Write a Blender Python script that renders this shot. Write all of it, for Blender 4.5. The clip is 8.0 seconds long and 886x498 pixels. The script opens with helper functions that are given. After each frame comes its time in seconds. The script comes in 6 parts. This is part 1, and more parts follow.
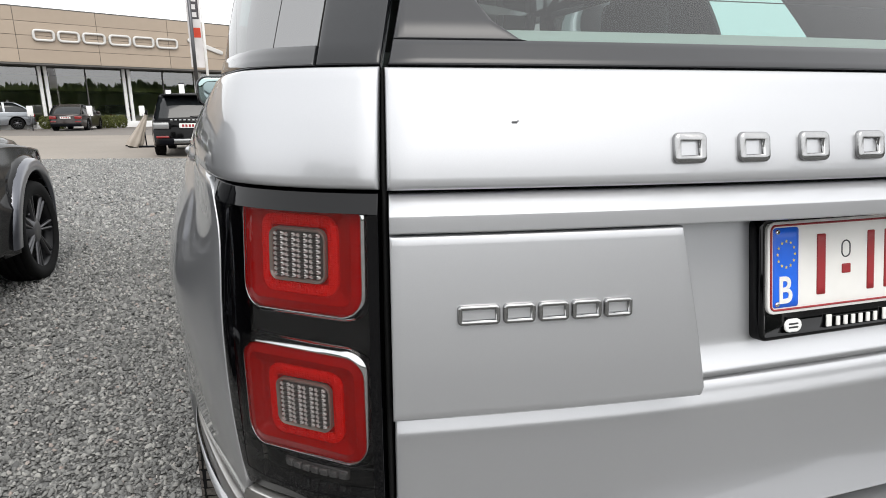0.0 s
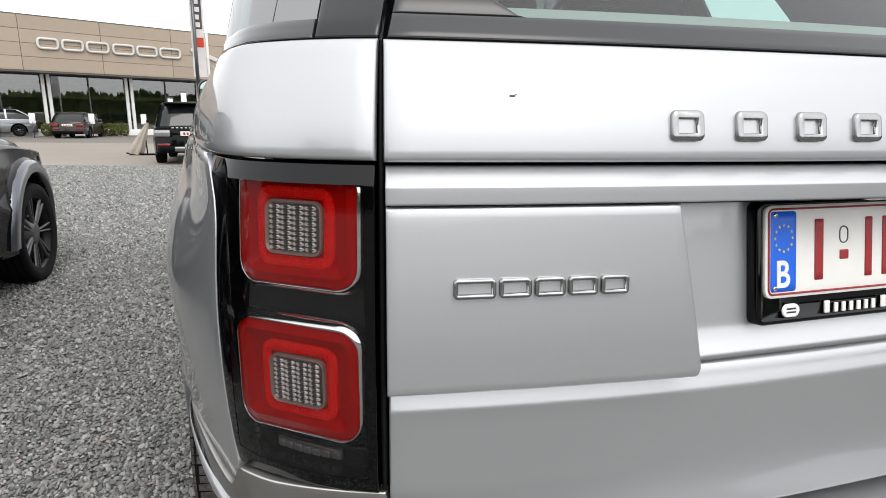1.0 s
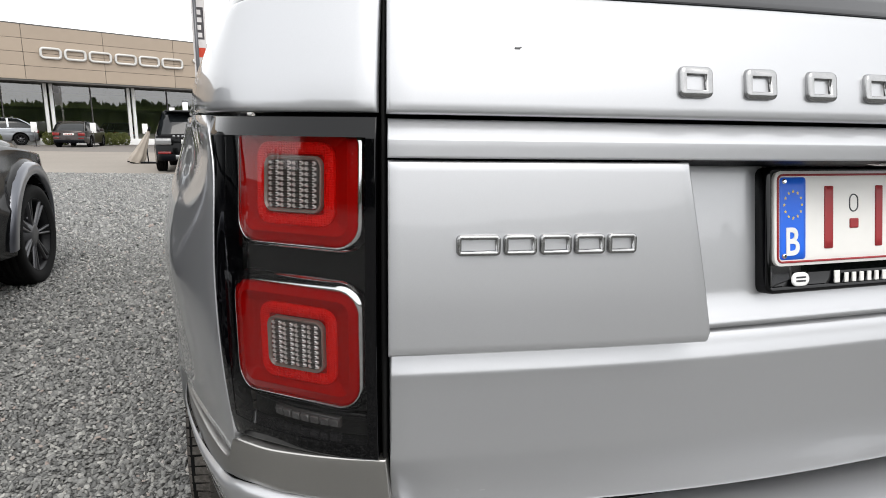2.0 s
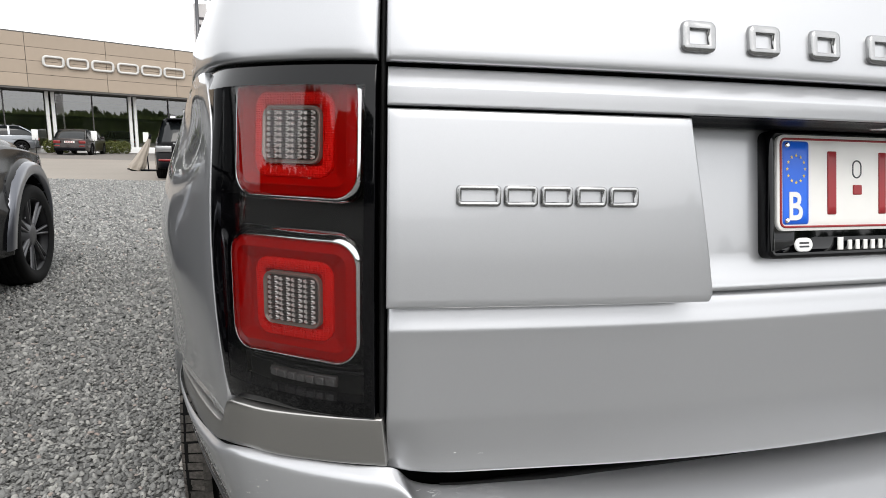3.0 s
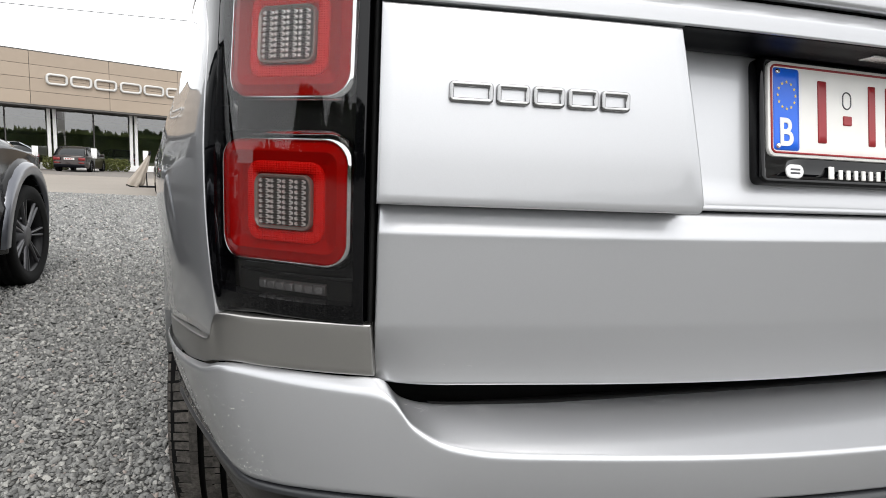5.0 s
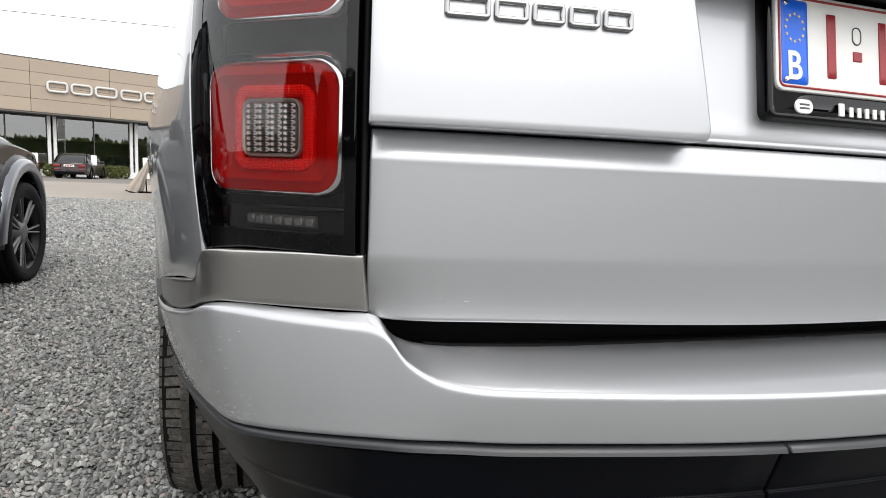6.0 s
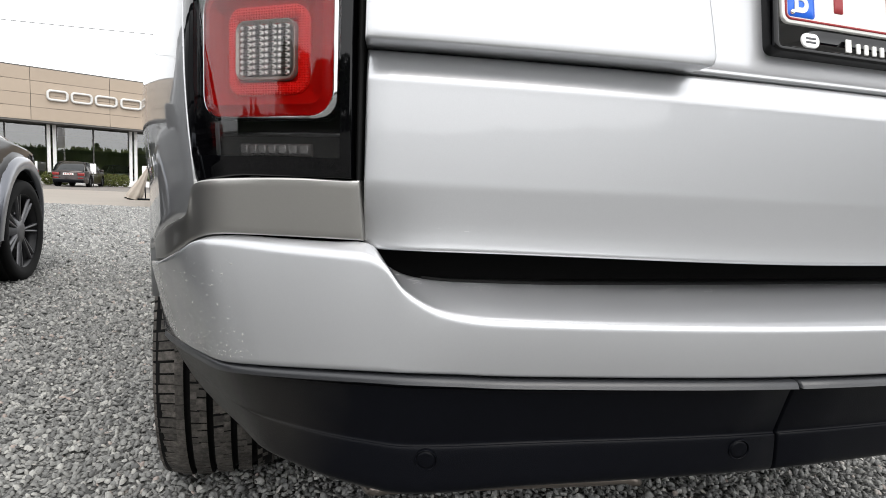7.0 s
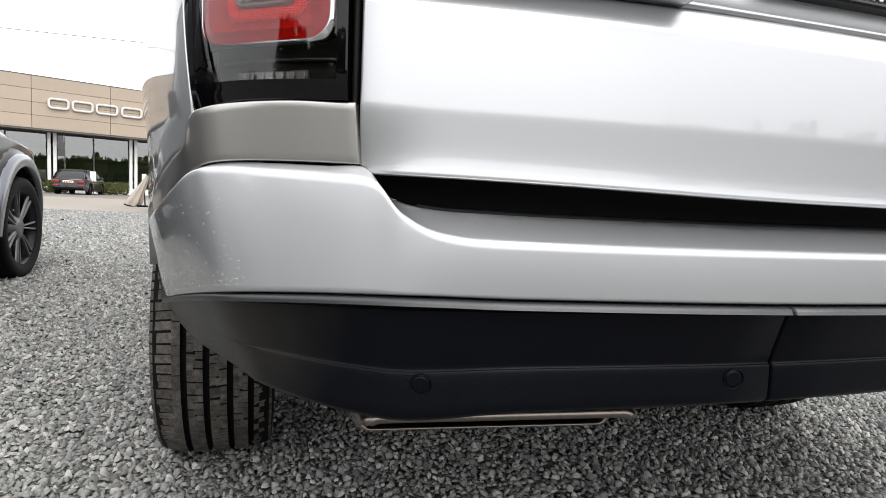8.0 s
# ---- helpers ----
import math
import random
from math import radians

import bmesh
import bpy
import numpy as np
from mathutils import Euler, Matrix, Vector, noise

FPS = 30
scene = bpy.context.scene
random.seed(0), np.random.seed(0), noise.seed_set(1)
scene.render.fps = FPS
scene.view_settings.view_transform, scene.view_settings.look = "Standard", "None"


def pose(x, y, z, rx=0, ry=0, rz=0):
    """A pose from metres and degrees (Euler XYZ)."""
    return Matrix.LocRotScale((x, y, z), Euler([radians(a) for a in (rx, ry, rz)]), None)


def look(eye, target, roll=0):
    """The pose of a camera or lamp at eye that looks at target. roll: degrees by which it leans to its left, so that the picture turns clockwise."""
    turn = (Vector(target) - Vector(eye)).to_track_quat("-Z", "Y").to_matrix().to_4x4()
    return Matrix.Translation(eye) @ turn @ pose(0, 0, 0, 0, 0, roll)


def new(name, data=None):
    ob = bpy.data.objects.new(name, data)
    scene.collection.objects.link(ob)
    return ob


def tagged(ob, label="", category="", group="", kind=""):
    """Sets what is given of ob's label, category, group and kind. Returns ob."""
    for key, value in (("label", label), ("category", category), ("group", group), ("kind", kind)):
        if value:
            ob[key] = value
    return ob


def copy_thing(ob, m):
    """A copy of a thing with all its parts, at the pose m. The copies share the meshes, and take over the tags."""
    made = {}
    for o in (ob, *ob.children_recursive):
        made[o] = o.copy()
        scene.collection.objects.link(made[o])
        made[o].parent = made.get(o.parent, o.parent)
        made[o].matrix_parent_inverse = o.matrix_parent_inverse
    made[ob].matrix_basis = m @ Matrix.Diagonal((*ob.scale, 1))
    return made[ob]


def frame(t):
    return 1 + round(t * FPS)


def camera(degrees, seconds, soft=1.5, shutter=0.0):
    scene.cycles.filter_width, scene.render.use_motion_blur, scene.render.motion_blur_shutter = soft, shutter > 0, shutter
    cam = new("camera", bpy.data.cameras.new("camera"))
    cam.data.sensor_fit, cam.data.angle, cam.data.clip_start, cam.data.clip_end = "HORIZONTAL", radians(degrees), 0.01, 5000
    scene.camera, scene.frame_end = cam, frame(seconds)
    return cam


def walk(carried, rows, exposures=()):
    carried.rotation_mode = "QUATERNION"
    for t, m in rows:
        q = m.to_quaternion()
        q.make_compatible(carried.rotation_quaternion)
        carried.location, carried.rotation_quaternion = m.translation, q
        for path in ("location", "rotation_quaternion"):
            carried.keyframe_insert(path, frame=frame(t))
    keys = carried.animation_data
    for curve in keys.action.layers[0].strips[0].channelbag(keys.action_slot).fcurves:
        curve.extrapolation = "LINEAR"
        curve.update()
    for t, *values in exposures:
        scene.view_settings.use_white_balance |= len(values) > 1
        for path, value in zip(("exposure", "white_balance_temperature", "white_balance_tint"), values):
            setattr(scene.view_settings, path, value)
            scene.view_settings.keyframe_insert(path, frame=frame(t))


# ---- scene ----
cam = camera(75.0, 8.0, soft=0.9)
PATH = [
    (0, (-0.833, -0.643, 1.252), (-0.277, 1.218, 0.777), -0.1),
    (0.5, (-0.832, -0.645, 1.23), (-0.273, 1.221, 0.776), 0.2),
    (1, (-0.832, -0.65, 1.213), (-0.27, 1.22, 0.779), 0.6),
    (1.5, (-0.833, -0.646, 1.186), (-0.27, 1.228, 0.771), 0.7),
    (3, (-0.834, -0.65, 1.095), (-0.264, 1.234, 0.74), 1.4),
    (3.5, (-0.832, -0.651, 1.064), (-0.26, 1.236, 0.731), 1.6),
    (4, (-0.83, -0.658, 1.033), (-0.255, 1.232, 0.72), 1.8),
    (4.5, (-0.831, -0.671, 1.004), (-0.251, 1.221, 0.717), 2.4),
    (6, (-0.818, -0.657, 0.886), (-0.235, 1.241, 0.645), 2.4),
    (6.5, (-0.811, -0.647, 0.842), (-0.229, 1.253, 0.615), 2.3),
    (7, (-0.812, -0.65, 0.802), (-0.226, 1.251, 0.594), 2.4),
    (7.5, (-0.81, -0.657, 0.761), (-0.222, 1.246, 0.571), 2.5),
    (8, (-0.808, -0.663, 0.716), (-0.22, 1.24, 0.544), 2.6),
]
walk(cam, [(t, look(eye, target, roll)) for t, eye, target, roll in PATH], exposures=[(0, -0.02), (4, 0.02), (6, 0.12), (7, 0.24), (8, 0.36)])

# ---- world, sun and exposure ----
SUN_UP, SUN_ROUND = radians(52), radians(172)
world = bpy.data.worlds.new("overcast_sky")
scene.world = world
world.use_nodes = True
wn = world.node_tree
wn.nodes.clear()
sky = wn.nodes.new("ShaderNodeTexSky")
sky.sky_type = "NISHITA"
sky.sun_disc = False
sky.sun_elevation, sky.sun_rotation = SUN_UP, SUN_ROUND
sky.air_density, sky.dust_density, sky.ozone_density = 1.0, 6.0, 1.0
cloud = wn.nodes.new("ShaderNodeHueSaturation")
cloud.inputs["Saturation"].default_value = 0.22
veil = wn.nodes.new("ShaderNodeMix")
veil.data_type = "RGBA"
veil.inputs["Factor"].default_value = 0.72
veil.inputs[7].default_value = (12.6, 12.75, 12.95, 1)
back = wn.nodes.new("ShaderNodeBackground")
back.inputs["Strength"].default_value = 0.165
wout = wn.nodes.new("ShaderNodeOutputWorld")
wn.links.new(sky.outputs[0], cloud.inputs["Color"])
wn.links.new(cloud.outputs[0], veil.inputs[6])
wn.links.new(veil.outputs[2], back.inputs["Color"])
wn.links.new(back.outputs[0], wout.inputs["Surface"])

sun = new("sun", bpy.data.lights.new("sun", "SUN"))
sun.data.energy, sun.data.angle, sun.data.color = 1.0, radians(30), (1.0, 0.96, 0.9)
sun_way = Vector((math.sin(SUN_ROUND) * math.cos(SUN_UP), math.cos(SUN_ROUND) * math.cos(SUN_UP), math.sin(SUN_UP)))
sun.matrix_world = look(sun_way * 60, (0, 0, 0))
scene.view_settings.exposure = 0.0


# ---- materials ----
def shader(name, base, rough=0.5, metal=0.0, grain=0.0, grain_size=60.0, bump=0.0, bump_size=200.0, coat=0.0, patch=0.0, patch_size=2.0,
           rough_var=0.0, emit=0.0, island=0.0, piece=0.0, spec=0.5, edge=1.0, coat_ior=1.5):
    """A principled surface: colour with grain and larger patches, relief by noise, gloss that wavers."""
    m = bpy.data.materials.new(name)
    m.use_nodes = True
    nt = m.node_tree
    b = nt.nodes["Principled BSDF"]
    b.inputs["Roughness"].default_value = rough
    b.inputs["Metallic"].default_value = metal
    b.inputs["Coat Weight"].default_value = coat
    b.inputs["Coat Roughness"].default_value = 0.03
    b.inputs["Specular IOR Level"].default_value = spec
    b.inputs["Specular Tint"].default_value = (edge, edge, edge, 1)
    b.inputs["Coat IOR"].default_value = coat_ior
    at = nt.nodes.new("ShaderNodeTexCoord").outputs["Object"]
    colour = nt.nodes.new("ShaderNodeRGB")
    colour.outputs[0].default_value = (*base, 1)
    out = colour.outputs[0]

    def vary(out, fac, amount):
        rng = nt.nodes.new("ShaderNodeMapRange")
        rng.inputs["To Min"].default_value, rng.inputs["To Max"].default_value = 1 - amount, 1 + amount
        nt.links.new(fac, rng.inputs["Value"])
        mul = nt.nodes.new("ShaderNodeVectorMath")
        mul.operation = "SCALE"
        nt.links.new(out, mul.inputs[0])
        nt.links.new(rng.outputs[0], mul.inputs["Scale"])
        return mul.outputs[0]

    def noisy(size, detail=4.0):
        n = nt.nodes.new("ShaderNodeTexNoise")
        n.inputs["Scale"].default_value, n.inputs["Detail"].default_value = size, detail
        nt.links.new(at, n.inputs["Vector"])
        return n.outputs["Fac"]

    if grain:
        out = vary(out, noisy(grain_size), grain)
    if patch:
        out = vary(out, noisy(patch_size), patch)
    if island:
        out = vary(out, nt.nodes.new("ShaderNodeNewGeometry").outputs["Random Per Island"], island)
    if piece:
        out = vary(out, nt.nodes.new("ShaderNodeObjectInfo").outputs["Random"], piece)
    nt.links.new(out, b.inputs["Base Color"])
    if rough_var:
        rng = nt.nodes.new("ShaderNodeMapRange")
        rng.inputs["To Min"].default_value, rng.inputs["To Max"].default_value = max(0.0, rough - rough_var), rough + rough_var
        nt.links.new(noisy(7.0), rng.inputs["Value"])
        nt.links.new(rng.outputs[0], b.inputs["Roughness"])
    if bump:
        bp = nt.nodes.new("ShaderNodeBump")
        bp.inputs["Strength"].default_value, bp.inputs["Distance"].default_value = bump, 0.002
        nt.links.new(noisy(bump_size), bp.inputs["Height"])
        nt.links.new(bp.outputs[0], b.inputs["Normal"])
    if emit:
        b.inputs["Emission Color"].default_value = (*base, 1)
        b.inputs["Emission Strength"].default_value = emit
    return m


def clear_glass(name, tint, ior=1.45, gloss=0.01, plain=None):
    """A thin pane: what lies behind it shows through, tinted, and its face mirrors more at a slant."""
    m = bpy.data.materials.new(name)
    m.use_nodes = True
    nt = m.node_tree
    nt.nodes.clear()
    see = nt.nodes.new("ShaderNodeBsdfTransparent")
    see.inputs["Color"].default_value = (*tint, 1)
    shine = nt.nodes.new("ShaderNodeBsdfGlossy")
    shine.inputs["Roughness"].default_value = gloss
    fres = nt.nodes.new("ShaderNodeFresnel")
    fres.inputs["IOR"].default_value = ior
    mix = nt.nodes.new("ShaderNodeMixShader")
    end = nt.nodes.new("ShaderNodeOutputMaterial")
    mix.inputs[0].default_value = plain or 0.0
    if plain is None:
        nt.links.new(fres.outputs[0], mix.inputs[0])
    nt.links.new(see.outputs[0], mix.inputs[1])
    nt.links.new(shine.outputs[0], mix.inputs[2])
    nt.links.new(mix.outputs[0], end.inputs[0])
    return m


def lattice_red(name, base, scale):
    """Red moulded plastic with a fine honeycomb of prisms."""
    m = shader(name, base, rough=0.25, spec=0.08)
    nt = m.node_tree
    at = nt.nodes.new("ShaderNodeTexCoord").outputs["Object"]
    v = nt.nodes.new("ShaderNodeTexVoronoi")
    v.feature = "F1"
    v.inputs["Scale"].default_value = scale
    v.inputs["Randomness"].default_value = 0.15
    nt.links.new(at, v.inputs["Vector"])
    bp = nt.nodes.new("ShaderNodeBump")
    bp.inputs["Strength"].default_value, bp.inputs["Distance"].default_value = 1.0, 0.0015
    nt.links.new(v.outputs["Distance"], bp.inputs["Height"])
    nt.links.new(bp.outputs[0], nt.nodes["Principled BSDF"].inputs["Normal"])
    return m


def gravel_bed(name):
    """Loose grey chippings as a sheet: cells with their own grey, relief between them, and crevice shade painted dark.
    """
    m = bpy.data.materials.new(name)
    m.use_nodes = True
    nt = m.node_tree
    b = nt.nodes["Principled BSDF"]
    b.inputs["Roughness"].default_value = 0.9
    at = nt.nodes.new("ShaderNodeTexCoord").outputs["Object"]
    v = nt.nodes.new("ShaderNodeTexVoronoi")
    v.inputs["Scale"].default_value = 46
    nt.links.new(at, v.inputs["Vector"])
    grey = nt.nodes.new("ShaderNodeSeparateColor")
    nt.links.new(v.outputs["Color"], grey.inputs[0])
    ramp = nt.nodes.new("ShaderNodeValToRGB")
    ramp.color_ramp.elements[0].color = (0.078, 0.078, 0.074, 1)
    ramp.color_ramp.elements[1].color = (0.30, 0.298, 0.284, 1)
    nt.links.new(grey.outputs[0], ramp.inputs[0])
    n = nt.nodes.new("ShaderNodeTexNoise")
    n.inputs["Scale"].default_value = 0.7
    nt.links.new(at, n.inputs["Vector"])
    rng = nt.nodes.new("ShaderNodeMapRange")
    rng.inputs["To Min"].default_value, rng.inputs["To Max"].default_value = 0.8, 1.25
    nt.links.new(n.outputs["Fac"], rng.inputs["Value"])
    mul = nt.nodes.new("ShaderNodeVectorMath")
    mul.operation = "SCALE"
    nt.links.new(ramp.outputs[0], mul.inputs[0])
    nt.links.new(rng.outputs[0], mul.inputs["Scale"])
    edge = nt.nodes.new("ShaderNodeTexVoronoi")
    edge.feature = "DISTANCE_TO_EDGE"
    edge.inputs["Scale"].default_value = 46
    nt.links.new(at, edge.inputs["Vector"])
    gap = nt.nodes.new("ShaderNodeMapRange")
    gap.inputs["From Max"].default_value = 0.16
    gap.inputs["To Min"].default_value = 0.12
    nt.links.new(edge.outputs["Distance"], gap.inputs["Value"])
    crevice_shade = nt.nodes.new("ShaderNodeVectorMath")
    crevice_shade.operation = "SCALE"
    nt.links.new(mul.outputs[0], crevice_shade.inputs[0])
    nt.links.new(gap.outputs[0], crevice_shade.inputs["Scale"])
    nt.links.new(crevice_shade.outputs[0], b.inputs["Base Color"])
    bp = nt.nodes.new("ShaderNodeBump")
    bp.invert = True
    bp.inputs["Strength"].default_value, bp.inputs["Distance"].default_value = 1.0, 0.016
    nt.links.new(v.outputs["Distance"], bp.inputs["Height"])
    nt.links.new(bp.outputs[0], b.inputs["Normal"])
    return m


SILVER = shader("silver_metallic_paint", (0.517, 0.523, 0.538), rough=0.36, metal=0.72, grain=0.05, grain_size=900, coat=1.0, rough_var=0.015, edge=0.30, coat_ior=1.5)
SATIN = shader("satin_warm_silver", (0.50, 0.488, 0.468), rough=0.30, metal=0.95, grain=0.04, grain_size=600, edge=0.5, coat=0.3)
GLOSS_BLACK = shader("gloss_black_plastic", (0.0015, 0.0015, 0.002), rough=0.03, rough_var=0.015, spec=0.34)
SMOKE = shader("dark_grey_gloss_trim", (0.012, 0.013, 0.015), rough=0.10, grain=0.1)
PILLAR = shader("dark_grey_satin_trim", (0.018, 0.0185, 0.021), rough=0.3, grain=0.1, spec=0.6)
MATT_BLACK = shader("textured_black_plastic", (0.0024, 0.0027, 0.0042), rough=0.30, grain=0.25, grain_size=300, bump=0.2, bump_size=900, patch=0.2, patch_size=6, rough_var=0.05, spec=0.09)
# valance plastic again, paler: sky on the upturned lip put into the colour
LIP_GREY = shader("lit_lip_plastic", (0.022, 0.023, 0.026), rough=0.35, grain=0.15, grain_size=300, bump=0.15, bump_size=900, spec=0.6)
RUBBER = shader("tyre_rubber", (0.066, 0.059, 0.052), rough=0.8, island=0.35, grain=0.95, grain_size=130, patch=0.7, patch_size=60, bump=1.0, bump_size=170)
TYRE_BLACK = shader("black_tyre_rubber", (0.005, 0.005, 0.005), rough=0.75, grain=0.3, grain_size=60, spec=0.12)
# sky and ground sheen on the corners put into the colour: ragged paler ends
nt = MATT_BLACK.node_tree
spot = nt.nodes.new("ShaderNodeTexCoord")
apart = nt.nodes.new("ShaderNodeSeparateXYZ")
nt.links.new(spot.outputs["Object"], apart.inputs[0])
away = nt.nodes.new("ShaderNodeMath")
away.operation = "ABSOLUTE"
nt.links.new(apart.outputs[0], away.inputs[0])
flecks = nt.nodes.new("ShaderNodeTexNoise")
flecks.inputs["Scale"].default_value, flecks.inputs["Detail"].default_value = 9.0, 6.0
nt.links.new(spot.outputs["Object"], flecks.inputs["Vector"])
ragged = nt.nodes.new("ShaderNodeMath")
ragged.operation = "MULTIPLY_ADD"
ragged.inputs[1].default_value = 0.10
nt.links.new(flecks.outputs["Fac"], ragged.inputs[0])
nt.links.new(away.outputs[0], ragged.inputs[2])
sheen_mask = nt.nodes.new("ShaderNodeMapRange")
sheen_mask.inputs["From Min"].default_value, sheen_mask.inputs["From Max"].default_value = 0.80, 0.90
nt.links.new(ragged.outputs[0], sheen_mask.inputs["Value"])
sheen_mix = nt.nodes.new("ShaderNodeMix")
sheen_mix.data_type = "RGBA"
sheen_mix.inputs[7].default_value = (0.022, 0.0205, 0.0185, 1)
nt.links.new(sheen_mask.outputs[0], sheen_mix.inputs["Factor"])
plain_end = nt.nodes["Principled BSDF"].inputs["Base Color"]
nt.links.new(plain_end.links[0].from_socket, sheen_mix.inputs[6])
nt.links.new(sheen_mix.outputs[2], plain_end)
SEAL = shader("rubber_seal", (0.004, 0.004, 0.004), rough=0.7, grain=0.2, spec=0.2)
CHROME = shader("chrome", (0.78, 0.78, 0.79), rough=0.07, metal=1.0, rough_var=0.03)
BADGE = shader("satin_chrome_badge", (0.38, 0.38, 0.38), rough=0.2, metal=1.0, grain=0.06, grain_size=300)
STEEL = shader("dull_exhaust_steel", (0.20, 0.175, 0.155), rough=0.3, metal=1.0, grain=0.15, grain_size=60)
ALLOY = shader("dark_alloy", (0.095, 0.095, 0.10), rough=0.3, metal=0.9, grain=0.1)
RIM_DARK = shader("black_rim_barrel", (0.012, 0.012, 0.013), rough=0.35, metal=0.3, grain=0.1, spec=0.3)
RED = shader("red_lamp_plastic", (0.38, 0.0025, 0.0020), rough=0.10, spec=0.04, patch=0.12, patch_size=25)
RED_RING = lattice_red("red_prism_ring", (0.76, 0.007, 0.005), 420)
CLEAR = shader("clear_prism_plastic", (0.80, 0.78, 0.76), rough=0.14, metal=0.55, grain=0.5, grain_size=420)
CLEAR_DARK = shader("smoked_lens_frame", (0.10, 0.09, 0.09), rough=0.2, grain=0.2)
LENS_GREY = shader("grey_lens_plastic", (0.06, 0.056, 0.053), rough=0.15, grain=0.3, grain_size=400)
LENS_FRAME = shader("smoky_lens_frame", (0.30, 0.235, 0.21), rough=0.12, metal=0.4, grain=0.2, grain_size=300)
CLEAR_BAR = shader("faceted_clear_bar", (0.20, 0.195, 0.195), rough=0.2, metal=0.5, grain=0.5, grain_size=500)
COVER = clear_glass("lamp_cover", (0.95, 0.95, 0.95), ior=1.58)
PANE = clear_glass("green_tinted_pane", (0.50, 0.62, 0.59), ior=1.8)
DARK_PANE = clear_glass("privacy_glass", (0.10, 0.13, 0.13), ior=3.9)
SIDE_PANE = clear_glass("side_window_glass", (0.66, 0.86, 0.83), plain=0.16)
WAIST_GLOSS = shader("dark_gloss_waist_trim", (0.02, 0.021, 0.023), rough=0.06, spec=1.0, grain=0.05)
WHITE = shader("white_plate", (0.78, 0.77, 0.74), rough=0.35, grain=0.02, patch=0.05, patch_size=20)
PLATE_RED = shader("plate_red", (0.30, 0.018, 0.022), rough=0.4, grain=0.05)
EU_BLUE = shader("plate_blue", (0.01, 0.13, 0.72), rough=0.35, grain=0.04)
YELLOW = shader("star_yellow", (0.75, 0.6, 0.08), rough=0.4, grain=0.05)
PAINT_WHITE = shader("white_paint", (0.8, 0.8, 0.79), rough=0.45, patch=0.05)
CABIN = shader("cabin_trim", (0.06, 0.058, 0.055), rough=0.8, grain=0.2)


# ---- building helpers ----
def part(name, bm, material, parent=None, label="", smooth=True):
    """Links a bmesh as one mesh object under a thing or a part."""
    me = bpy.data.meshes.new(name)
    bmesh.ops.recalc_face_normals(bm, faces=bm.faces)
    bm.to_mesh(me)
    bm.free()
    me.materials.append(material)
    if smooth:
        me.polygons.foreach_set("use_smooth", [True] * len(me.polygons))
    ob = new(name, me)
    ob.parent = parent
    if label:
        tagged(ob, label)
    return ob


def thing(name, label, category, at=(0, 0, 0), turn=0.0, group="", kind=""):
    ob = new(name)
    ob.matrix_world = pose(*at, 0, 0, turn)
    ob.empty_display_size = 0.2
    return tagged(ob, label, category, group, kind)


def add_grid(bm, rows, mirror=False, close=False):
    """Quads between rows of points; mirror adds the same on the other side of x = 0."""
    for sign in ((1, -1) if mirror else (1,)):
        vs = [[bm.verts.new((sign * p[0], p[1], p[2])) for p in row] for row in rows]
        for a, b in zip(vs, vs[1:]):
            n = len(a)
            for i in range(n if close else n - 1):
                j = (i + 1) % n
                bm.faces.new((a[i], a[j], b[j], b[i]))
    return bm


def weld(bm, dist=0.0004):
    bmesh.ops.remove_doubles(bm, verts=bm.verts, dist=dist)
    return bm


def box(bm, x0, x1, y0, y1, z0, z1, bevel=0.0):
    made = bmesh.ops.create_cube(bm, size=1.0)
    for v in made["verts"]:
        v.co = Vector(((x0 + x1) / 2 + v.co.x * (x1 - x0), (y0 + y1) / 2 + v.co.y * (y1 - y0), (z0 + z1) / 2 + v.co.z * (z1 - z0)))
    if bevel:
        edges = list({e for v in made["verts"] for e in v.link_edges})
        bmesh.ops.bevel(bm, geom=edges, offset=bevel, segments=2, affect="EDGES", profile=0.6)
    return bm


def lerp(a, b, k):
    return a + (b - a) * k


def knots(table, x):
    """A smooth curve through a few (x, value) pairs, with no overshoot."""
    if x <= table[0][0]:
        return table[0][1]
    if x >= table[-1][0]:
        return table[-1][1]
    n = len(table)
    slopes = [(table[i + 1][1] - table[i][1]) / (table[i + 1][0] - table[i][0]) for i in range(n - 1)]

    def tangent(i):
        if i in (0, n - 1):
            return slopes[0] if i == 0 and n > 2 else (slopes[-1] if n > 2 else 0.0)
        a, b = slopes[i - 1], slopes[i]
        return 0.0 if a * b <= 0 else 2 * a * b / (a + b)

    for i in range(n - 1):
        (a, va), (b, vb) = table[i], table[i + 1]
        if x <= b:
            h = b - a
            k = (x - a) / h
            return (2 * k ** 3 - 3 * k * k + 1) * va + (k ** 3 - 2 * k * k + k) * h * tangent(i) + (3 * k * k - 2 * k ** 3) * vb + (k ** 3 - k * k) * h * tangent(i + 1)


def catmull(points, steps):
    """A smooth line through control points."""
    pts = [Vector(p) for p in points]
    pts = [2 * pts[0] - pts[1]] + pts + [2 * pts[-1] - pts[-2]]
    out = []
    for i in range(1, len(pts) - 2):
        p0, p1, p2, p3 = pts[i - 1:i + 3]
        for j in range(steps):
            t = j / steps
            out.append(0.5 * (2 * p1 + (p2 - p0) * t + (2 * p0 - 5 * p1 + 4 * p2 - p3) * t * t + (3 * p1 - p0 - 3 * p2 + p3) * t ** 3))
    out.append(pts[-2])
    return out


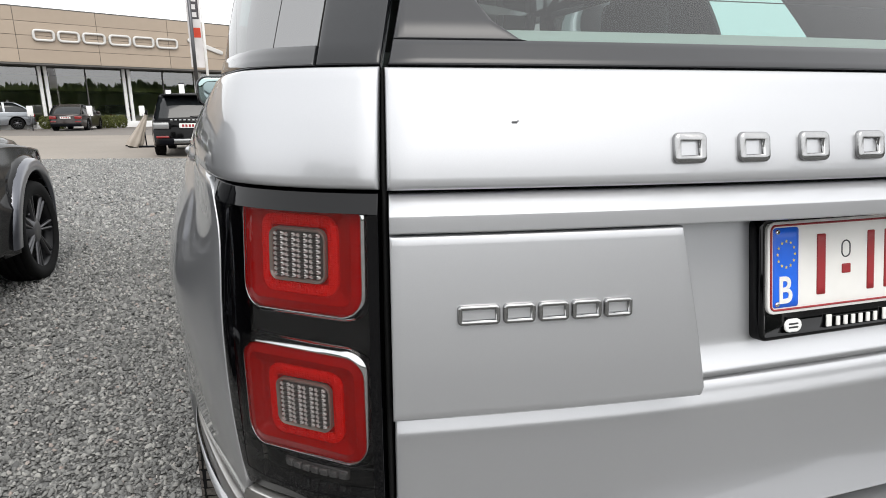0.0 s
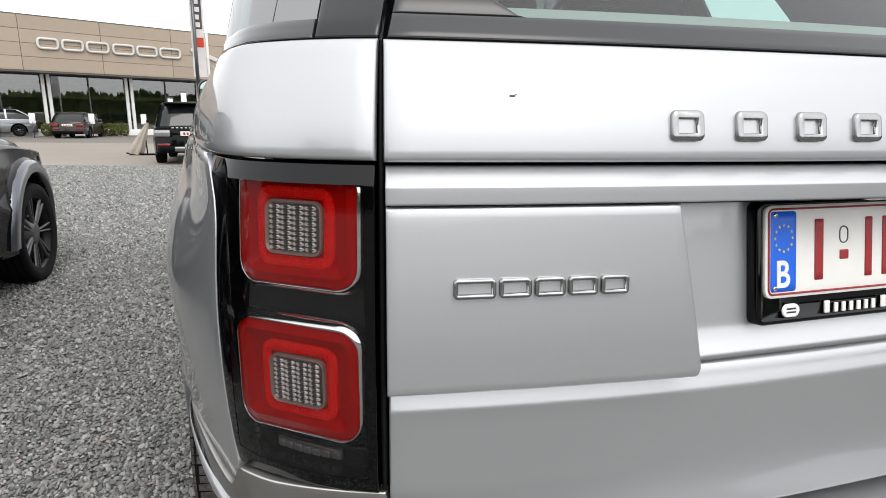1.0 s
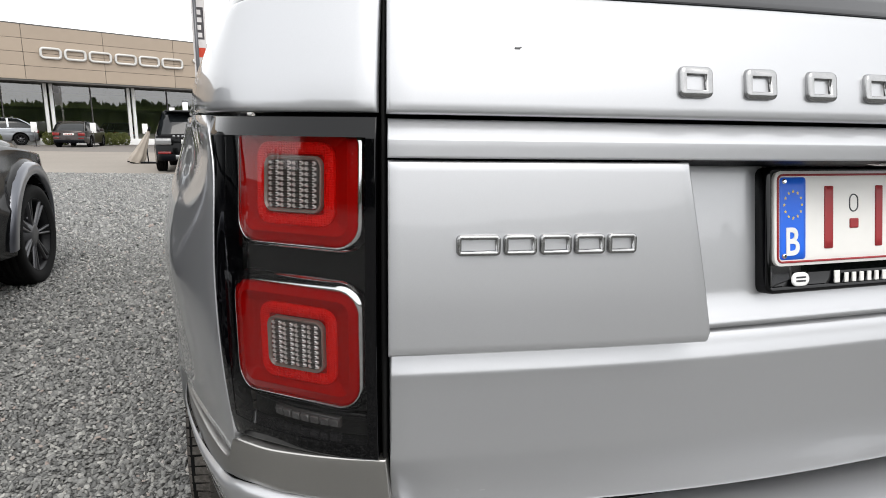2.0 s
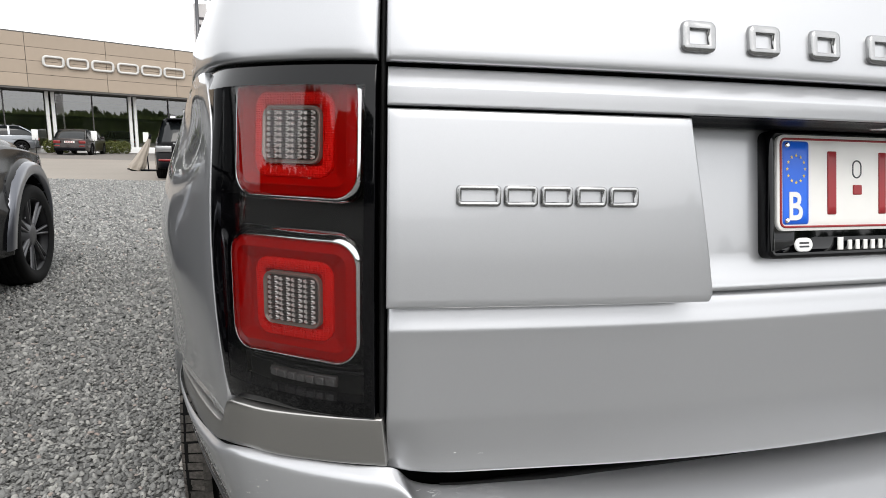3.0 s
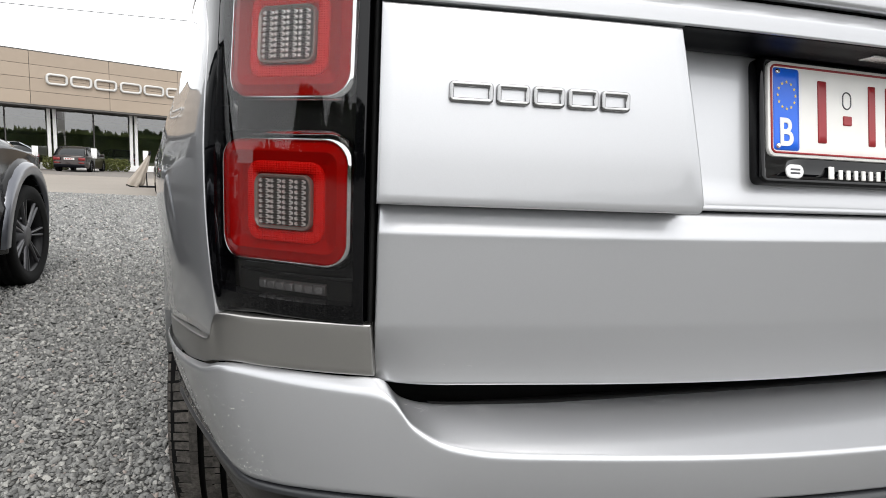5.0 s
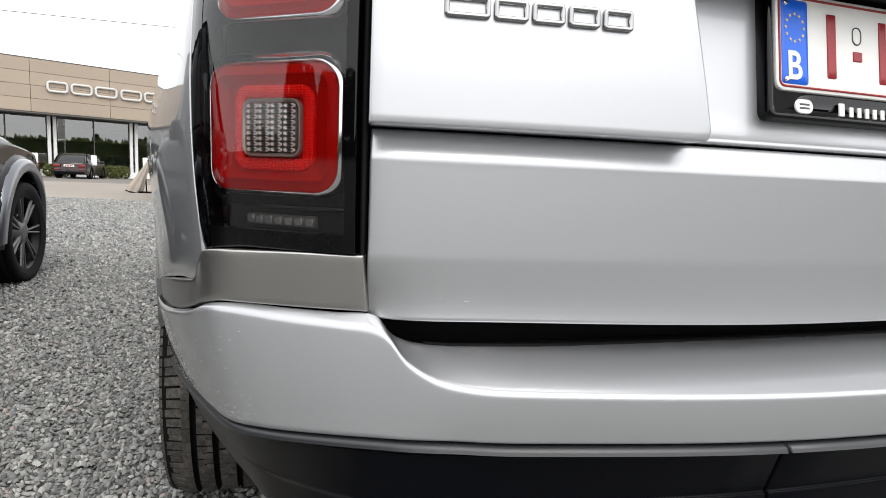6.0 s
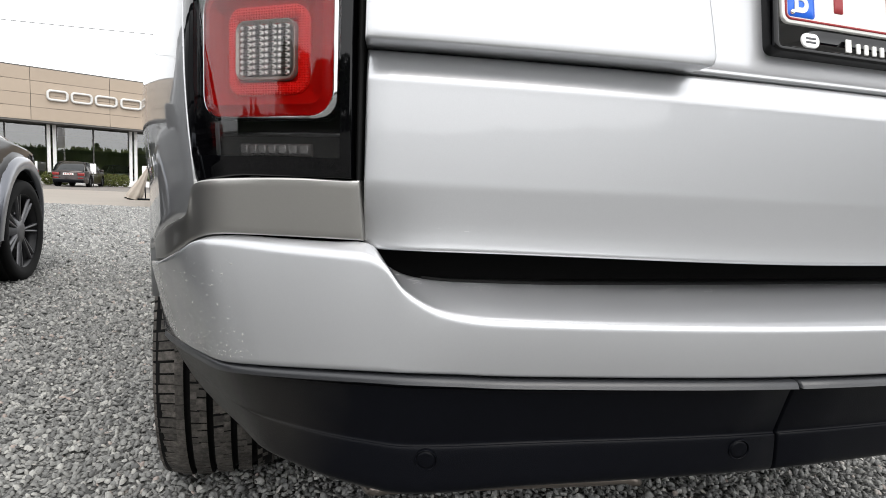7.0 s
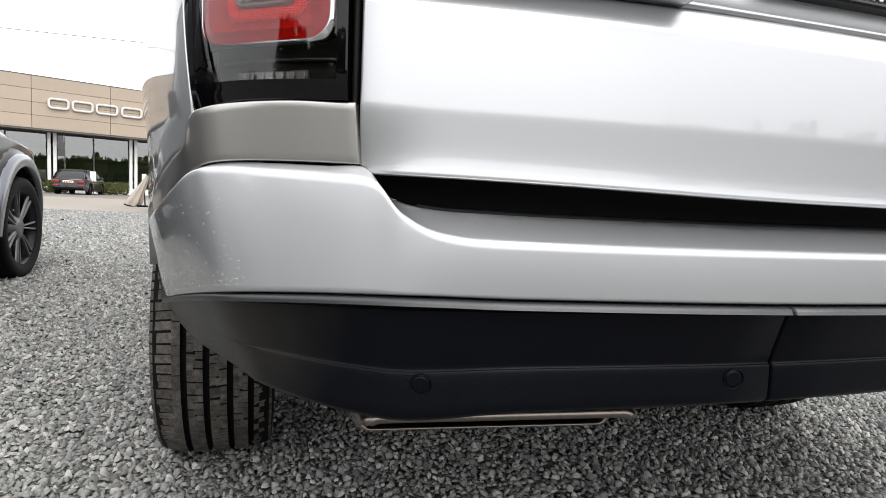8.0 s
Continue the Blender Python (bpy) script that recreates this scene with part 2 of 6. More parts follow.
def loft(rails, along, across):
    """Rows of points over a surface carried by rails with the same number of control points."""
    lines = [catmull(r, along) for r in rails]
    cols = [catmull([l[i] for l in lines], across) for i in range(len(lines[0]))]
    return [[c[j] for c in cols] for j in range(len(cols[0]))]


def rounded_loop(a0, a1, b0, b1, r, n=6):
    """A rectangle with round corners, as points (a, b)."""
    r = max(min(r, (a1 - a0) / 2 - 1e-5, (b1 - b0) / 2 - 1e-5), 1e-5)
    out = []
    for ca, cb, start in ((a1 - r, b1 - r, 0), (a0 + r, b1 - r, 90), (a0 + r, b0 + r, 180), (a1 - r, b0 + r, 270)):
        for i in range(n + 1):
            w = radians(start + 90 * i / n)
            out.append((ca + r * math.cos(w), cb + r * math.sin(w)))
    return out


def stack(bm, surface, a0, a1, b0, b1, r, rings, cap=True, n=6):
    """Rounded rectangles on a surface(a, b, lift), one inside the other, joined: rings are (inset, lift)."""
    rows = [[surface(a, b, lift) for a, b in rounded_loop(a0 + i, a1 - i, b0 + i, b1 - i, r - i, n)] for i, lift in rings]
    if cap:
        i, lift = rings[-1]
        room = min(a1 - a0, b1 - b0) / 2 - i
        ca, cb = (a0 + a1) / 2, (b0 + b1) / 2
        last = rounded_loop(a0 + i, a1 - i, b0 + i, b1 - i, r - i, n)
        for k in (0.75, 0.5, 0.25):
            rows.append([surface(ca + (a - ca) * k, cb + (b - cb) * k, lift) for a, b in last])
        rows.append([surface(ca, cb, lift)] * len(last))
    add_grid(bm, rows, close=True)
    return weld(bm, 0.00005)


def flat(origin, ex, ey):
    """A plane as a surface for stack()."""
    o, ex, ey = Vector(origin), Vector(ex).normalized(), Vector(ey).normalized()
    en = ex.cross(ey)
    return lambda a, b, lift: o + ex * a + ey * b + en * lift


def panel(bm, surface, a0, a1, b0, b1, na, nb, roll=0.004, flange=0.014, mirror=False):
    """A pressed panel over surface(a, b, lift) with rolled edges; a0, a1 may hang on b, and b0, b1 on a share of the way."""
    fa0 = a0 if callable(a0) else lambda v: a0
    fa1 = a1 if callable(a1) else lambda v: a1
    fb0 = b0 if callable(b0) else lambda u: b0
    fb1 = b1 if callable(b1) else lambda u: b1
    wide = abs(fa1(0.5) - fa0(0.5))
    high = abs(fb1(0.5) - fb0(0.5))

    def stops(n, size):
        k = roll / size
        inner = [k + (1 - 2 * k) * i / n for i in range(n + 1)]
        return [(0, -flange), (0, -roll), (k * 0.3, -roll * 0.3)] + [(s, 0.0) for s in inner] + [(1 - k * 0.3, -roll * 0.3), (1, -roll), (1, -flange)]

    rows = []
    for v, dv in stops(nb, high):
        row = []
        for u, du in stops(na, wide):
            a = lerp(fa0(v), fa1(v), u)
            b = lerp(fb0(u), fb1(u), v)
            row.append(surface(a, b, min(du, dv)))
        rows.append(row)
    return add_grid(bm, rows, mirror)


def tube(bm, points, radius, sides=10):
    pts = [Vector(p) for p in points]
    rows = []
    for i, p in enumerate(pts):
        way = (pts[min(i + 1, len(pts) - 1)] - pts[max(i - 1, 0)]).normalized()
        side = way.cross(Vector((0, 0, 1)))
        side = side.normalized() if side.length > 1e-4 else Vector((1, 0, 0))
        up = side.cross(way)
        r = radius(i / (len(pts) - 1)) if callable(radius) else radius
        rows.append([p + (side * math.cos(k * math.tau / sides) + up * math.sin(k * math.tau / sides)) * r for k in range(sides)])
    add_grid(bm, rows, close=True)
    for row in (rows[0], rows[-1]):
        bm.faces.new([bm.verts.new(p) for p in row])
    return weld(bm, 0.00001)


def lathe(bm, profile, axis_at, turns=64, axis="x"):
    """Spins (along, radius) pairs round an axis along x."""
    o = Vector(axis_at)
    rows = []
    for along, r in profile:
        rows.append([o + Vector((along, r * math.cos(k * math.tau / turns), r * math.sin(k * math.tau / turns))) for k in range(turns)])
    return add_grid(bm, rows, close=True)


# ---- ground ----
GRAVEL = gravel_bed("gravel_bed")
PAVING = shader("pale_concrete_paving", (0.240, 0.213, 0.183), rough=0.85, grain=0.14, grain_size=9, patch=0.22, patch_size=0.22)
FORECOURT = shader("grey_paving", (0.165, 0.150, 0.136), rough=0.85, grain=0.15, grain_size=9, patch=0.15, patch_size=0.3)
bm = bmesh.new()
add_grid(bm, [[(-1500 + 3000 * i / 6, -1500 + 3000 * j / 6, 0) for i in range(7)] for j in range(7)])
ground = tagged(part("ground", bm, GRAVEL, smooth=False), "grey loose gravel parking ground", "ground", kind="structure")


def slab(name, label, corner, along, length, depth, z, material):
    o, e = Vector((*corner, 0)), Vector((*along, 0)).normalized()
    f = Vector((-e.y, e.x, 0))
    b = bmesh.new()
    rows = [[o + e * u + f * v + Vector((0, 0, h)) for u in (-length, 0, length)] for v, h in ((0, -0.05), (0, z), (depth, z), (depth, -0.05))]
    add_grid(b, rows)
    return tagged(part(name, b, material, smooth=False), label, "pavement", kind="structure")


slab("road", "pale beige concrete lane beyond the gravel", (-5.3, 16.0), (0.975, -0.22), 90, 14.8, 0.012, PAVING)
slab("pavement", "grey paved forecourt before the showroom", (-9.2, 30.9), (0.975, -0.22), 120, 60, 0.016, FORECOURT)

# ---- the silver off-roader ----
car = thing("suv", "silver metallic luxury off-road car parked on gravel", "car")

XS = [-0.73 * i / 40 for i in range(41)]
# the plan's heading, in degrees from across to along the car, by metres past the tailgate's edge
TURN = ((0.0, 21), (0.032, 25), (0.066, 31), (0.100, 37), (0.137, 44), (0.177, 51), (0.20, 57), (0.225, 64), (0.26, 68), (0.36, 70.5), (0.46, 73.5), (0.60, 78.5), (0.80, 84), (1.0, 87))


def corner_line():
    x, y, run, out = -0.73, -0.097, 0.0, []
    while y < 0.75:
        w = radians(float(np.interp(run + 0.005, [a for a, _ in TURN], [b for _, b in TURN])))
        x, y, run = x - 0.01 * math.cos(w), y + 0.01 * math.sin(w), run + 0.01
        out.append((x, y))
    return out


PLAN = [(x, -0.158 + 0.115 * x * x) for x in XS] + corner_line()
X_END, Y_END = PLAN[-1]
PLAN += [(lerp(X_END, -1.04, min(1.0, 0.05 * i / 0.35)) + 0.02 * knots(((0.75, 0), (1.1, 0), (1.9, 1), (3.2, 1), (3.9, 0), (4.6, 2)), Y_END + 0.05 * i), Y_END + 0.05 * i) for i in range(1, 70)]
PLAN = np.array(PLAN)
ARC = np.r_[0, np.cumsum(np.linalg.norm(np.diff(PLAN, axis=0), axis=1))]
TAN = np.gradient(PLAN, axis=0)
TAN /= np.linalg.norm(TAN, axis=1)[:, None]

REAR = ((0.70, -0.022), (0.745, -0.012), (0.81, -0.003), (0.87, 0.0010), (0.93, 0.0024), (0.98, 0.0024), (1.03, 0.0010), (1.08, -0.0015), (1.13, -0.0045), (1.19, -0.0095), (1.237, -0.019), (1.295, -0.036))
SIDE = ((0.45, -0.035), (0.66, -0.02), (0.76, -0.014), (0.93, 0.0), (1.02, -0.014), (1.10, -0.039), (1.20, -0.069), (1.235, -0.086), (1.265, -0.111), (1.295, -0.150), (1.31, -0.172))


def plan_at(s):
    x, y = np.interp(s, ARC, PLAN[:, 0]), np.interp(s, ARC, PLAN[:, 1])
    tx, ty = np.interp(s, ARC, TAN[:, 0]), np.interp(s, ARC, TAN[:, 1])
    n = math.hypot(tx, ty)
    return float(x), float(y), float(-ty / n), float(tx / n)


def skin(s, z, lift=0.0):
    """The body's outer skin: s metres from the tail's middle round its corner, at the height z."""
    sign = -1.0 if s < 0 else 1.0
    x, y, nx, ny = plan_at(abs(s))
    k = knots(((0.88, 0), (lerp(1.30, 1.62, min(1.0, max(0.0, (z - 1.12) / 0.10))), 1)), abs(s))
    d = lerp(knots(REAR, z), knots(SIDE, z), k) + lift
    u = (abs(s) - 0.925) / 0.66
    if 0 < u < 1:
        d -= 0.010 * math.sin(math.pi * u) ** 1.15
    return Vector((sign * (x + nx * d), y + ny * d, z))


def side_s(y):
    return float(np.interp(y, PLAN[40:, 1], ARC[40:]))


# tailgate, upper half
bm = bmesh.new()
panel(bm, skin, -0.730, 0.730, 1.1725, 1.291, 60, 14, roll=0.005)
tailgate = part("upper_tailgate", bm, SILVER, car)

# moulding below it: an upper face that looks at the sky, a lower one that stands
def moulding(s, z, lift):
    return skin(s, z, lift + knots(((1.1312, 0.0066), (1.1488, 0.0074), (1.1502, 0.0066), (1.1685, -0.0105)), z))


bm = bmesh.new()
panel(bm, moulding, -0.7285, 0.7285, 1.1312, 1.1685, 60, 40, roll=0.0015, flange=0.02)
part("tailgate_moulding", bm, SILVER, car)

# applied side panels of the tailgate, one each side of the plate
def applique(side):
    b = bmesh.new()
    wide = lambda v: lerp(0.376, 0.414, v) + (0.010 * (1 - math.sqrt(max(0.0, 1 - (1 - v / 0.07) ** 2))) if v < 0.07 else 0.0)
    surf = lambda s, z, lift: skin(side * s, z, lift + 0.0045 + 0.044 * (1.1285 - z))
    panel(b, surf, wide, 0.7285, 0.9350, 1.1285, 30, 26, roll=0.0028, flange=0.045)
    return part("tailgate_side_panel", b, SILVER, car)


badge_panel = applique(1)
applique(-1)

# recess for the number plate
PLATE_LEAN = radians(9)
def recess(x, z, lift):
    return Vector((x, -0.101 - lift + (z - 1.0) * math.tan(PLATE_LEAN) + 0.03 * x * x - 0.016 * knots(((0.9365, 1), (0.950, 0.35), (0.968, 0)), z), z))


bm = bmesh.new()
add_grid(bm, [[recess(x, z, 0) for x in [-0.44 + 0.88 * i / 24 for i in range(25)]] for z in [0.9370 + 0.203 * j / 30 for j in range(31)]])
add_grid(bm, [[recess(x, 0.9370, -d) for x in [-0.44 + 0.88 * i / 24 for i in range(25)]] for d in (0, 0.03)])
weld(bm)
part("plate_recess", bm, SILVER, car)

# grip and lamp bar above the plate
bm = bmesh.new()
rows = [[skin(s, z, lift) for s in [-0.412 + 0.824 * i / 30 for i in range(31)]] for z, lift in ((1.1328, -0.03), (1.1328, 0.0035), (1.1310, 0.0038), (1.1302, 0.001), (1.1292, -0.015), (1.1262, -0.020), (1.1255, -0.040), (1.1225, -0.044), (1.1215, -0.062))]
add_grid(bm, rows)
grip = part("tailgate_grip", bm, MATT_BLACK, car, "gloss black grip bar")
for x in (-0.11, 0.11):
    b = bmesh.new()
    box(b, x - 0.03, x + 0.03, -0.135, -0.115, 1.1245, 1.129, 0.002)
    part("plate_lamp", b, CLEAR, grip, "small clear plate lamp")

# tailgate, lower half, with its bright ledge
LOWER = ((0.738, -0.01378), (0.744, -0.01444), (0.75, -0.01484), (0.757, -0.01499), (0.764, -0.01481), (0.771, -0.01439), (0.778, -0.01382), (0.785, -0.0132), (0.792, -0.01254), (0.797, -0.01204), (0.8, -0.01172), (0.803, -0.01146), (0.806, -0.01128), (0.809, -0.01119), (0.812, -0.01114), (0.82, -0.01098), (0.845, -0.01042), (0.87, -0.00973), (0.898, -0.0088), (0.9035, -0.0086), (0.9056, -0.0089), (0.9080, -0.0097), (0.918, -0.0136), (0.930, -0.0184), (0.934, -0.024), (0.9362, -0.062))


def lower_skin(s, z, lift):
    x, y, nx, ny = plan_at(abs(s))
    d = knots(LOWER, z) + lift - 0.010 * knots(((0.0, 1), (0.5, 0)), abs(s))
    d -= 0.020 * knots(((0.665, 0), (0.70, 0.35), (0.73, 1)), abs(s)) * knots(((0.74, 1), (0.81, 0)), z)
    sag = 0.0085 * knots(((0.15, 1), (0.70, 0)), abs(s)) * knots(((0.738, 1), (0.82, 0)), z)
    return Vector(((-1 if s < 0 else 1) * (x + nx * d), y + ny * d, z - sag))


bm = bmesh.new()
panel(bm, lower_skin, -0.7275, 0.7275, 0.738, 0.936, 60, 96, roll=0.003, flange=0.03)
part("lower_tailgate", bm, SILVER, car)

# inner shell that closes every shut line
bm = bmesh.new()
add_grid(bm, [[skin(s, z, -0.095) for s in [1.0 * i / 40 for i in range(41)]] for z in (0.60, 0.70, 0.80, 0.95, 1.1, 1.2, 1.29)], mirror=True)
part("inner_shell", bm, SEAL, car)
for sign in (1, -1):
    b = bmesh.new()
    rows = [[skin(sign * s, z, lift) for z in [0.74 + 0.55 * j / 20 for j in range(21)]] for s, lift in ((0.7288, -0.04), (0.731, -0.0125), (0.7335, -0.011), (0.7365, -0.0125), (0.739, -0.04))]
    add_grid(b, rows)
    part("tailgate_seal", b, SEAL, car, "black rubber seal")

# shoulder panel over the tail lamp, running forward
def shoulder_low(s):
    return knots(((0.74, 1.1735), (0.88, 1.1735), (1.0, 1.1745), (1.25, 1.178), (2.2, 1.184)), s)


for sign in (1, -1):
    b = bmesh.new()
    first = side_s(0.75)
    panel(b, lambda s, z, lift: skin(sign * s, z, lift), 0.7395, first, lambda u: shoulder_low(lerp(0.7395, first, u)), 1.2915, 44, 14, roll=0.005)
    part("shoulder_panel", b, SILVER, car)

# flank with both wheel arches
WHEEL_Y, FRONT_Y, WHEEL_Z, ARCH = 1.07, 3.99, 0.375, 0.447


def flank_bottom(y):
    if y < 0.64:
        base = knots(((0.03, 0.752), (0.10, 0.750), (0.25, 0.728), (0.45, 0.692), (0.64, 0.655)), y)
    else:
        base = 0.40
    for c in (WHEEL_Y, FRONT_Y):
        if abs(y - c) < ARCH:
            base = max(base, WHEEL_Z + math.sqrt(ARCH ** 2 - (y - c) ** 2))
    return base


def flare(y, z):
    """The arch lip stands a little proud of the flank."""
    out = 0.0
    for c in (WHEEL_Y, FRONT_Y):
        r = math.hypot(y - c, z - WHEEL_Z)
        out = max(out, 0.016 * knots(((ARCH, 1), (ARCH + 0.05, 0.75), (ARCH + 0.16, 0)), r))
    return out


def lamp_edge(z):
    return knots(((0.745, 0.962), (0.775, 0.950), (0.80, 0.944), (0.90, 0.954), (1.00, 0.962), (1.09, 0.966), (1.15, 0.992), (1.19, 1.035)), z) + 0.004


EDGE = lamp_edge(0.95)
near_s = [EDGE, EDGE + 0.0008] + [EDGE + 0.006 * k + 0.0012 * k * k for k in range(1, 14)]
ys = [0.02 * i for i in range(100)]
ys = [y for y in ys if 0.34 < y < 1.60] + [1.6 + 0.1 * i for i in range(20)] + [3.54 + 0.03 * i for i in range(31)] + [4.5]
stations = [s for s in near_s if s < side_s(0.33)] + [side_s(y) for y in ys]
for sign in (1, -1):
    b = bmesh.new()
    cols = []
    for n, st in enumerate([EDGE, EDGE] + stations):
        y = plan_at(st)[1]
        w = max(0.0, 1 - (st - EDGE) / 0.34)
        zb = flank_bottom(y)
        top = shoulder_low(st + (lamp_edge(1.19) - EDGE) * w) - 0.003 if y < 2.0 else knots(((2.0, 1.181), (4.5, 1.15)), y)
        col = []
        for j in range(-1, 28):
            z = lerp(zb, top, min(max(j, 0), 26) / 26)
            s = st + (lamp_edge(z) - EDGE) * w + (0.0, 0.0, 0.0004)[min(n, 2)]
            col.append(skin(sign * s, z, flare(y, z) - (0.03 if j == -1 else 0.02 if j == 27 else 0.0) - (0.022, 0.0004, 0.0)[min(n, 2)] - 0.0008 * max(0.0, 1 - (st - EDGE) / 0.02)))
        cols.append(col)
    add_grid(b, cols)
    part("flank", b, SILVER, car)
    b = bmesh.new()
    rows = []
    for y in [0.75 + 0.07 * i for i in range(49)]:
        top = knots(((0.4, 1.180), (1.5, 1.184), (2.0, 1.184), (4.5, 1.153)), y)
        rows.append([skin(sign * side_s(y), lerp(top + 0.002, 1.2915, j / 8), 0) for j in range(9)])
    add_grid(b, rows)
    part("waist_panel", b, SILVER, car)
    for c in (WHEEL_Y, FRONT_Y):
        b = bmesh.new()
        rows = []
        for depth in (0.0, 0.25, 0.45):
            rows.append([Vector((sign * (-1.02 + depth), c + (ARCH - 0.006) * math.cos(w), WHEEL_Z + (ARCH - 0.006) * math.sin(w))) for w in [radians(-25 + 178 * k / 30) for k in range(31)]])
        rows.append([Vector((sign * -0.57, c + 0.02 * math.cos(w), WHEEL_Z + 0.02 * math.sin(w))) for w in [radians(-25 + 178 * k / 30) for k in range(31)]])
        add_grid(b, rows)
        part("wheel_arch_liner", b, MATT_BLACK, car)

# lamp units at the corners
def cell_mesh():
    b = bmesh.new()
    rows = [[Vector((0.0079 * max(-0.86, min(0.86, 1.1 * math.cos(w))) * k, -h, 0.00275 * max(-0.9, min(0.9, 1.1 * math.sin(w))) * q)) for w in [math.tau * (i + 0.5) / 8 for i in range(8)]] for k, q, h in ((1.02, 1.04, 0), (0.97, 0.92, 0.0014), (0.76, 0.60, 0.0018), (0.50, 0.34, 0.0004), (0.20, 0.14, 0.0))]
    add_grid(b, rows, close=True)
    b.faces.new([b.verts.new(p) for p in rows[-1]])
    weld(b, 0.00001)
    for f in b.faces:
        f.material_index = 1 if max(abs(v.co.x) for v in f.verts) < 0.0079 * 0.86 * 0.52 else 0
    me = bpy.data.meshes.new("lens_cell")
    b.to_mesh(me)
    b.free()
    me.materials.append(CLEAR)
    me.materials.append(LENS_GREY)
    return me


CELL = cell_mesh()


def lamp_unit(sign):
    def surf(s, z, lift):
        return skin(sign * s, z, lift)
    b = bmesh.new()
    panel(b, lambda s, z, l: surf(s, z, l - 0.034), 0.7405, 0.950, 0.8085, 1.1520, 30, 30, roll=0.003, flange=0.004)
    unit = part("tail_lamp", b, SEAL, car, "gloss black tail lamp housing")
    # one smooth gloss surround that wraps round to the flank, open where the cover sits
    left = [0.7405, 0.7405, 0.7410, 0.7425, 0.7515]
    mid = [lerp(0.7515, 0.934, k / 24) for k in range(1, 25)]
    wrap = [k / 10 for k in range(1, 10)] + [0.985, 1.0, 1.0]
    low = [0.8075, 0.8075, 0.8080, 0.8095, 0.817, 0.8265]
    body = [lerp(0.8265, 1.150, k / 32) for k in range(1, 32)] + [1.1488, 1.1500]
    rise = [0.25, 0.5, 0.75, 0.95, 0.985, 1.0, 1.0]
    grid = []
    for jz, zk in enumerate(low + body + rise):
        above = jz >= len(low) + len(body)
        row = []
        for js, sk in enumerate(left + mid + wrap):
            z = 1.150 + zk * 0.040 if above else zk
            s = sk if js < len(left) + len(mid) else lerp(0.934, lamp_edge(z) - 0.0008, sk)
            if jz < len(low) - 1:
                z -= 0.8075 - knots(((0.74, 0.8078), (0.86, 0.8070), (0.90, 0.8035), (0.935, 0.7985), (0.96, 0.791)), s)
            if above:
                z = lerp(1.150, shoulder_low(s) - 0.0035, zk)
            sink = 0.0
            if js == 0 or jz == 0 or js == len(left + mid + wrap) - 1 or jz == len(low + body + rise) - 1:
                sink = 0.022
            elif js == 1 or jz == 1 or js == len(left + mid + wrap) - 2 or jz == len(low + body + rise) - 2:
                sink = 0.0018
            row.append((surf(s, z, -0.0015 - sink - (0.006 * zk if above else 0.0) - 0.003 * knots(((0.8075, 1), (0.8265, 0)), zk if not above else 1.0)), len(left) - 1 <= js < len(left) + len(mid) - 1 and len(low) - 1 <= jz < len(low) + len(body) - 1))
        grid.append(row)
    b = bmesh.new()
    vs = [[b.verts.new(p) for p, _ in row] for row in grid]
    for jz in range(len(grid) - 1):
        for js in range(len(grid[0]) - 1):
            if not grid[jz][js][1]:
                b.faces.new((vs[jz][js], vs[jz][js + 1], vs[jz + 1][js + 1], vs[jz + 1][js]))
    inner = [(0.7515, z) for z in body] + [(s, 1.150) for s in mid] + [(0.934, z) for z in reversed([0.8265] + body[:-1])] + [(s, 0.8265) for s in reversed([0.7515] + mid[:-1])]
    add_grid(b, [[surf(s, z, l) for s, z in inner] for l in (-0.0015, -0.0040, -0.024)], close=True)
    part("lamp_surround", b, GLOSS_BLACK, unit, "smooth gloss black lamp surround")
    for s1, z0, z1, cz in ((0.926, 0.867, 0.9945, 0.930), (0.915, 1.040, 1.166, 1.1015)):
        use = lambda s, z, l: surf(s, min(z, 1.1503), l)
        # bezel
        b = bmesh.new()
        bez = lambda s, z, l: surf(min(max(s, 0.7545), s1 + 0.0065), min(max(z, z0 - 0.0050), 1.1503), l)
        stack(b, bez, 0.7585, s1 + 0.003, z0 - 0.003, z1 + 0.003, 0.0275, ((-0.0085, -0.034), (-0.0085, -0.0150), (-0.0078, -0.0138), (-0.0055, -0.0118), (-0.0030, -0.0104), (-0.0008, -0.0095), (0.0006, -0.0090), (0.0018, -0.0087), (0.0028, -0.0090), (0.0036, -0.016)), cap=False, n=8)
        part("lamp_bezel", b, CHROME, unit, "thin chrome bezel")
        # red block, stepped inward
        b = bmesh.new()
        stack(b, use, 0.7610, s1, z0, z1, 0.0245, ((0.0, -0.024), (0.0005, -0.013), (0.003, -0.0105), (0.0095, -0.0108), (0.0103, -0.0092), (0.0118, -0.0092), (0.0128, -0.0112), (0.020, -0.0118), (0.0215, -0.0148), (0.0265, -0.0158), (0.027, -0.0172)), n=8)
        part("red_lens", b, RED, unit, "deep red lens")
        # prism ring
        b = bmesh.new()
        mid_s = 0.8385
        stack(b, use, mid_s - 0.0505, mid_s + 0.0505, cz - 0.0430, cz + 0.0430, 0.0165, ((0.0, -0.019), (0.0006, -0.0135), (0.0016, -0.0128), (0.0118, -0.0134), (0.0128, -0.0165)), cap=False, n=8)
        part("prism_ring", b, RED_RING, unit, "bright red prism ring")
        # clear middle
        b = bmesh.new()
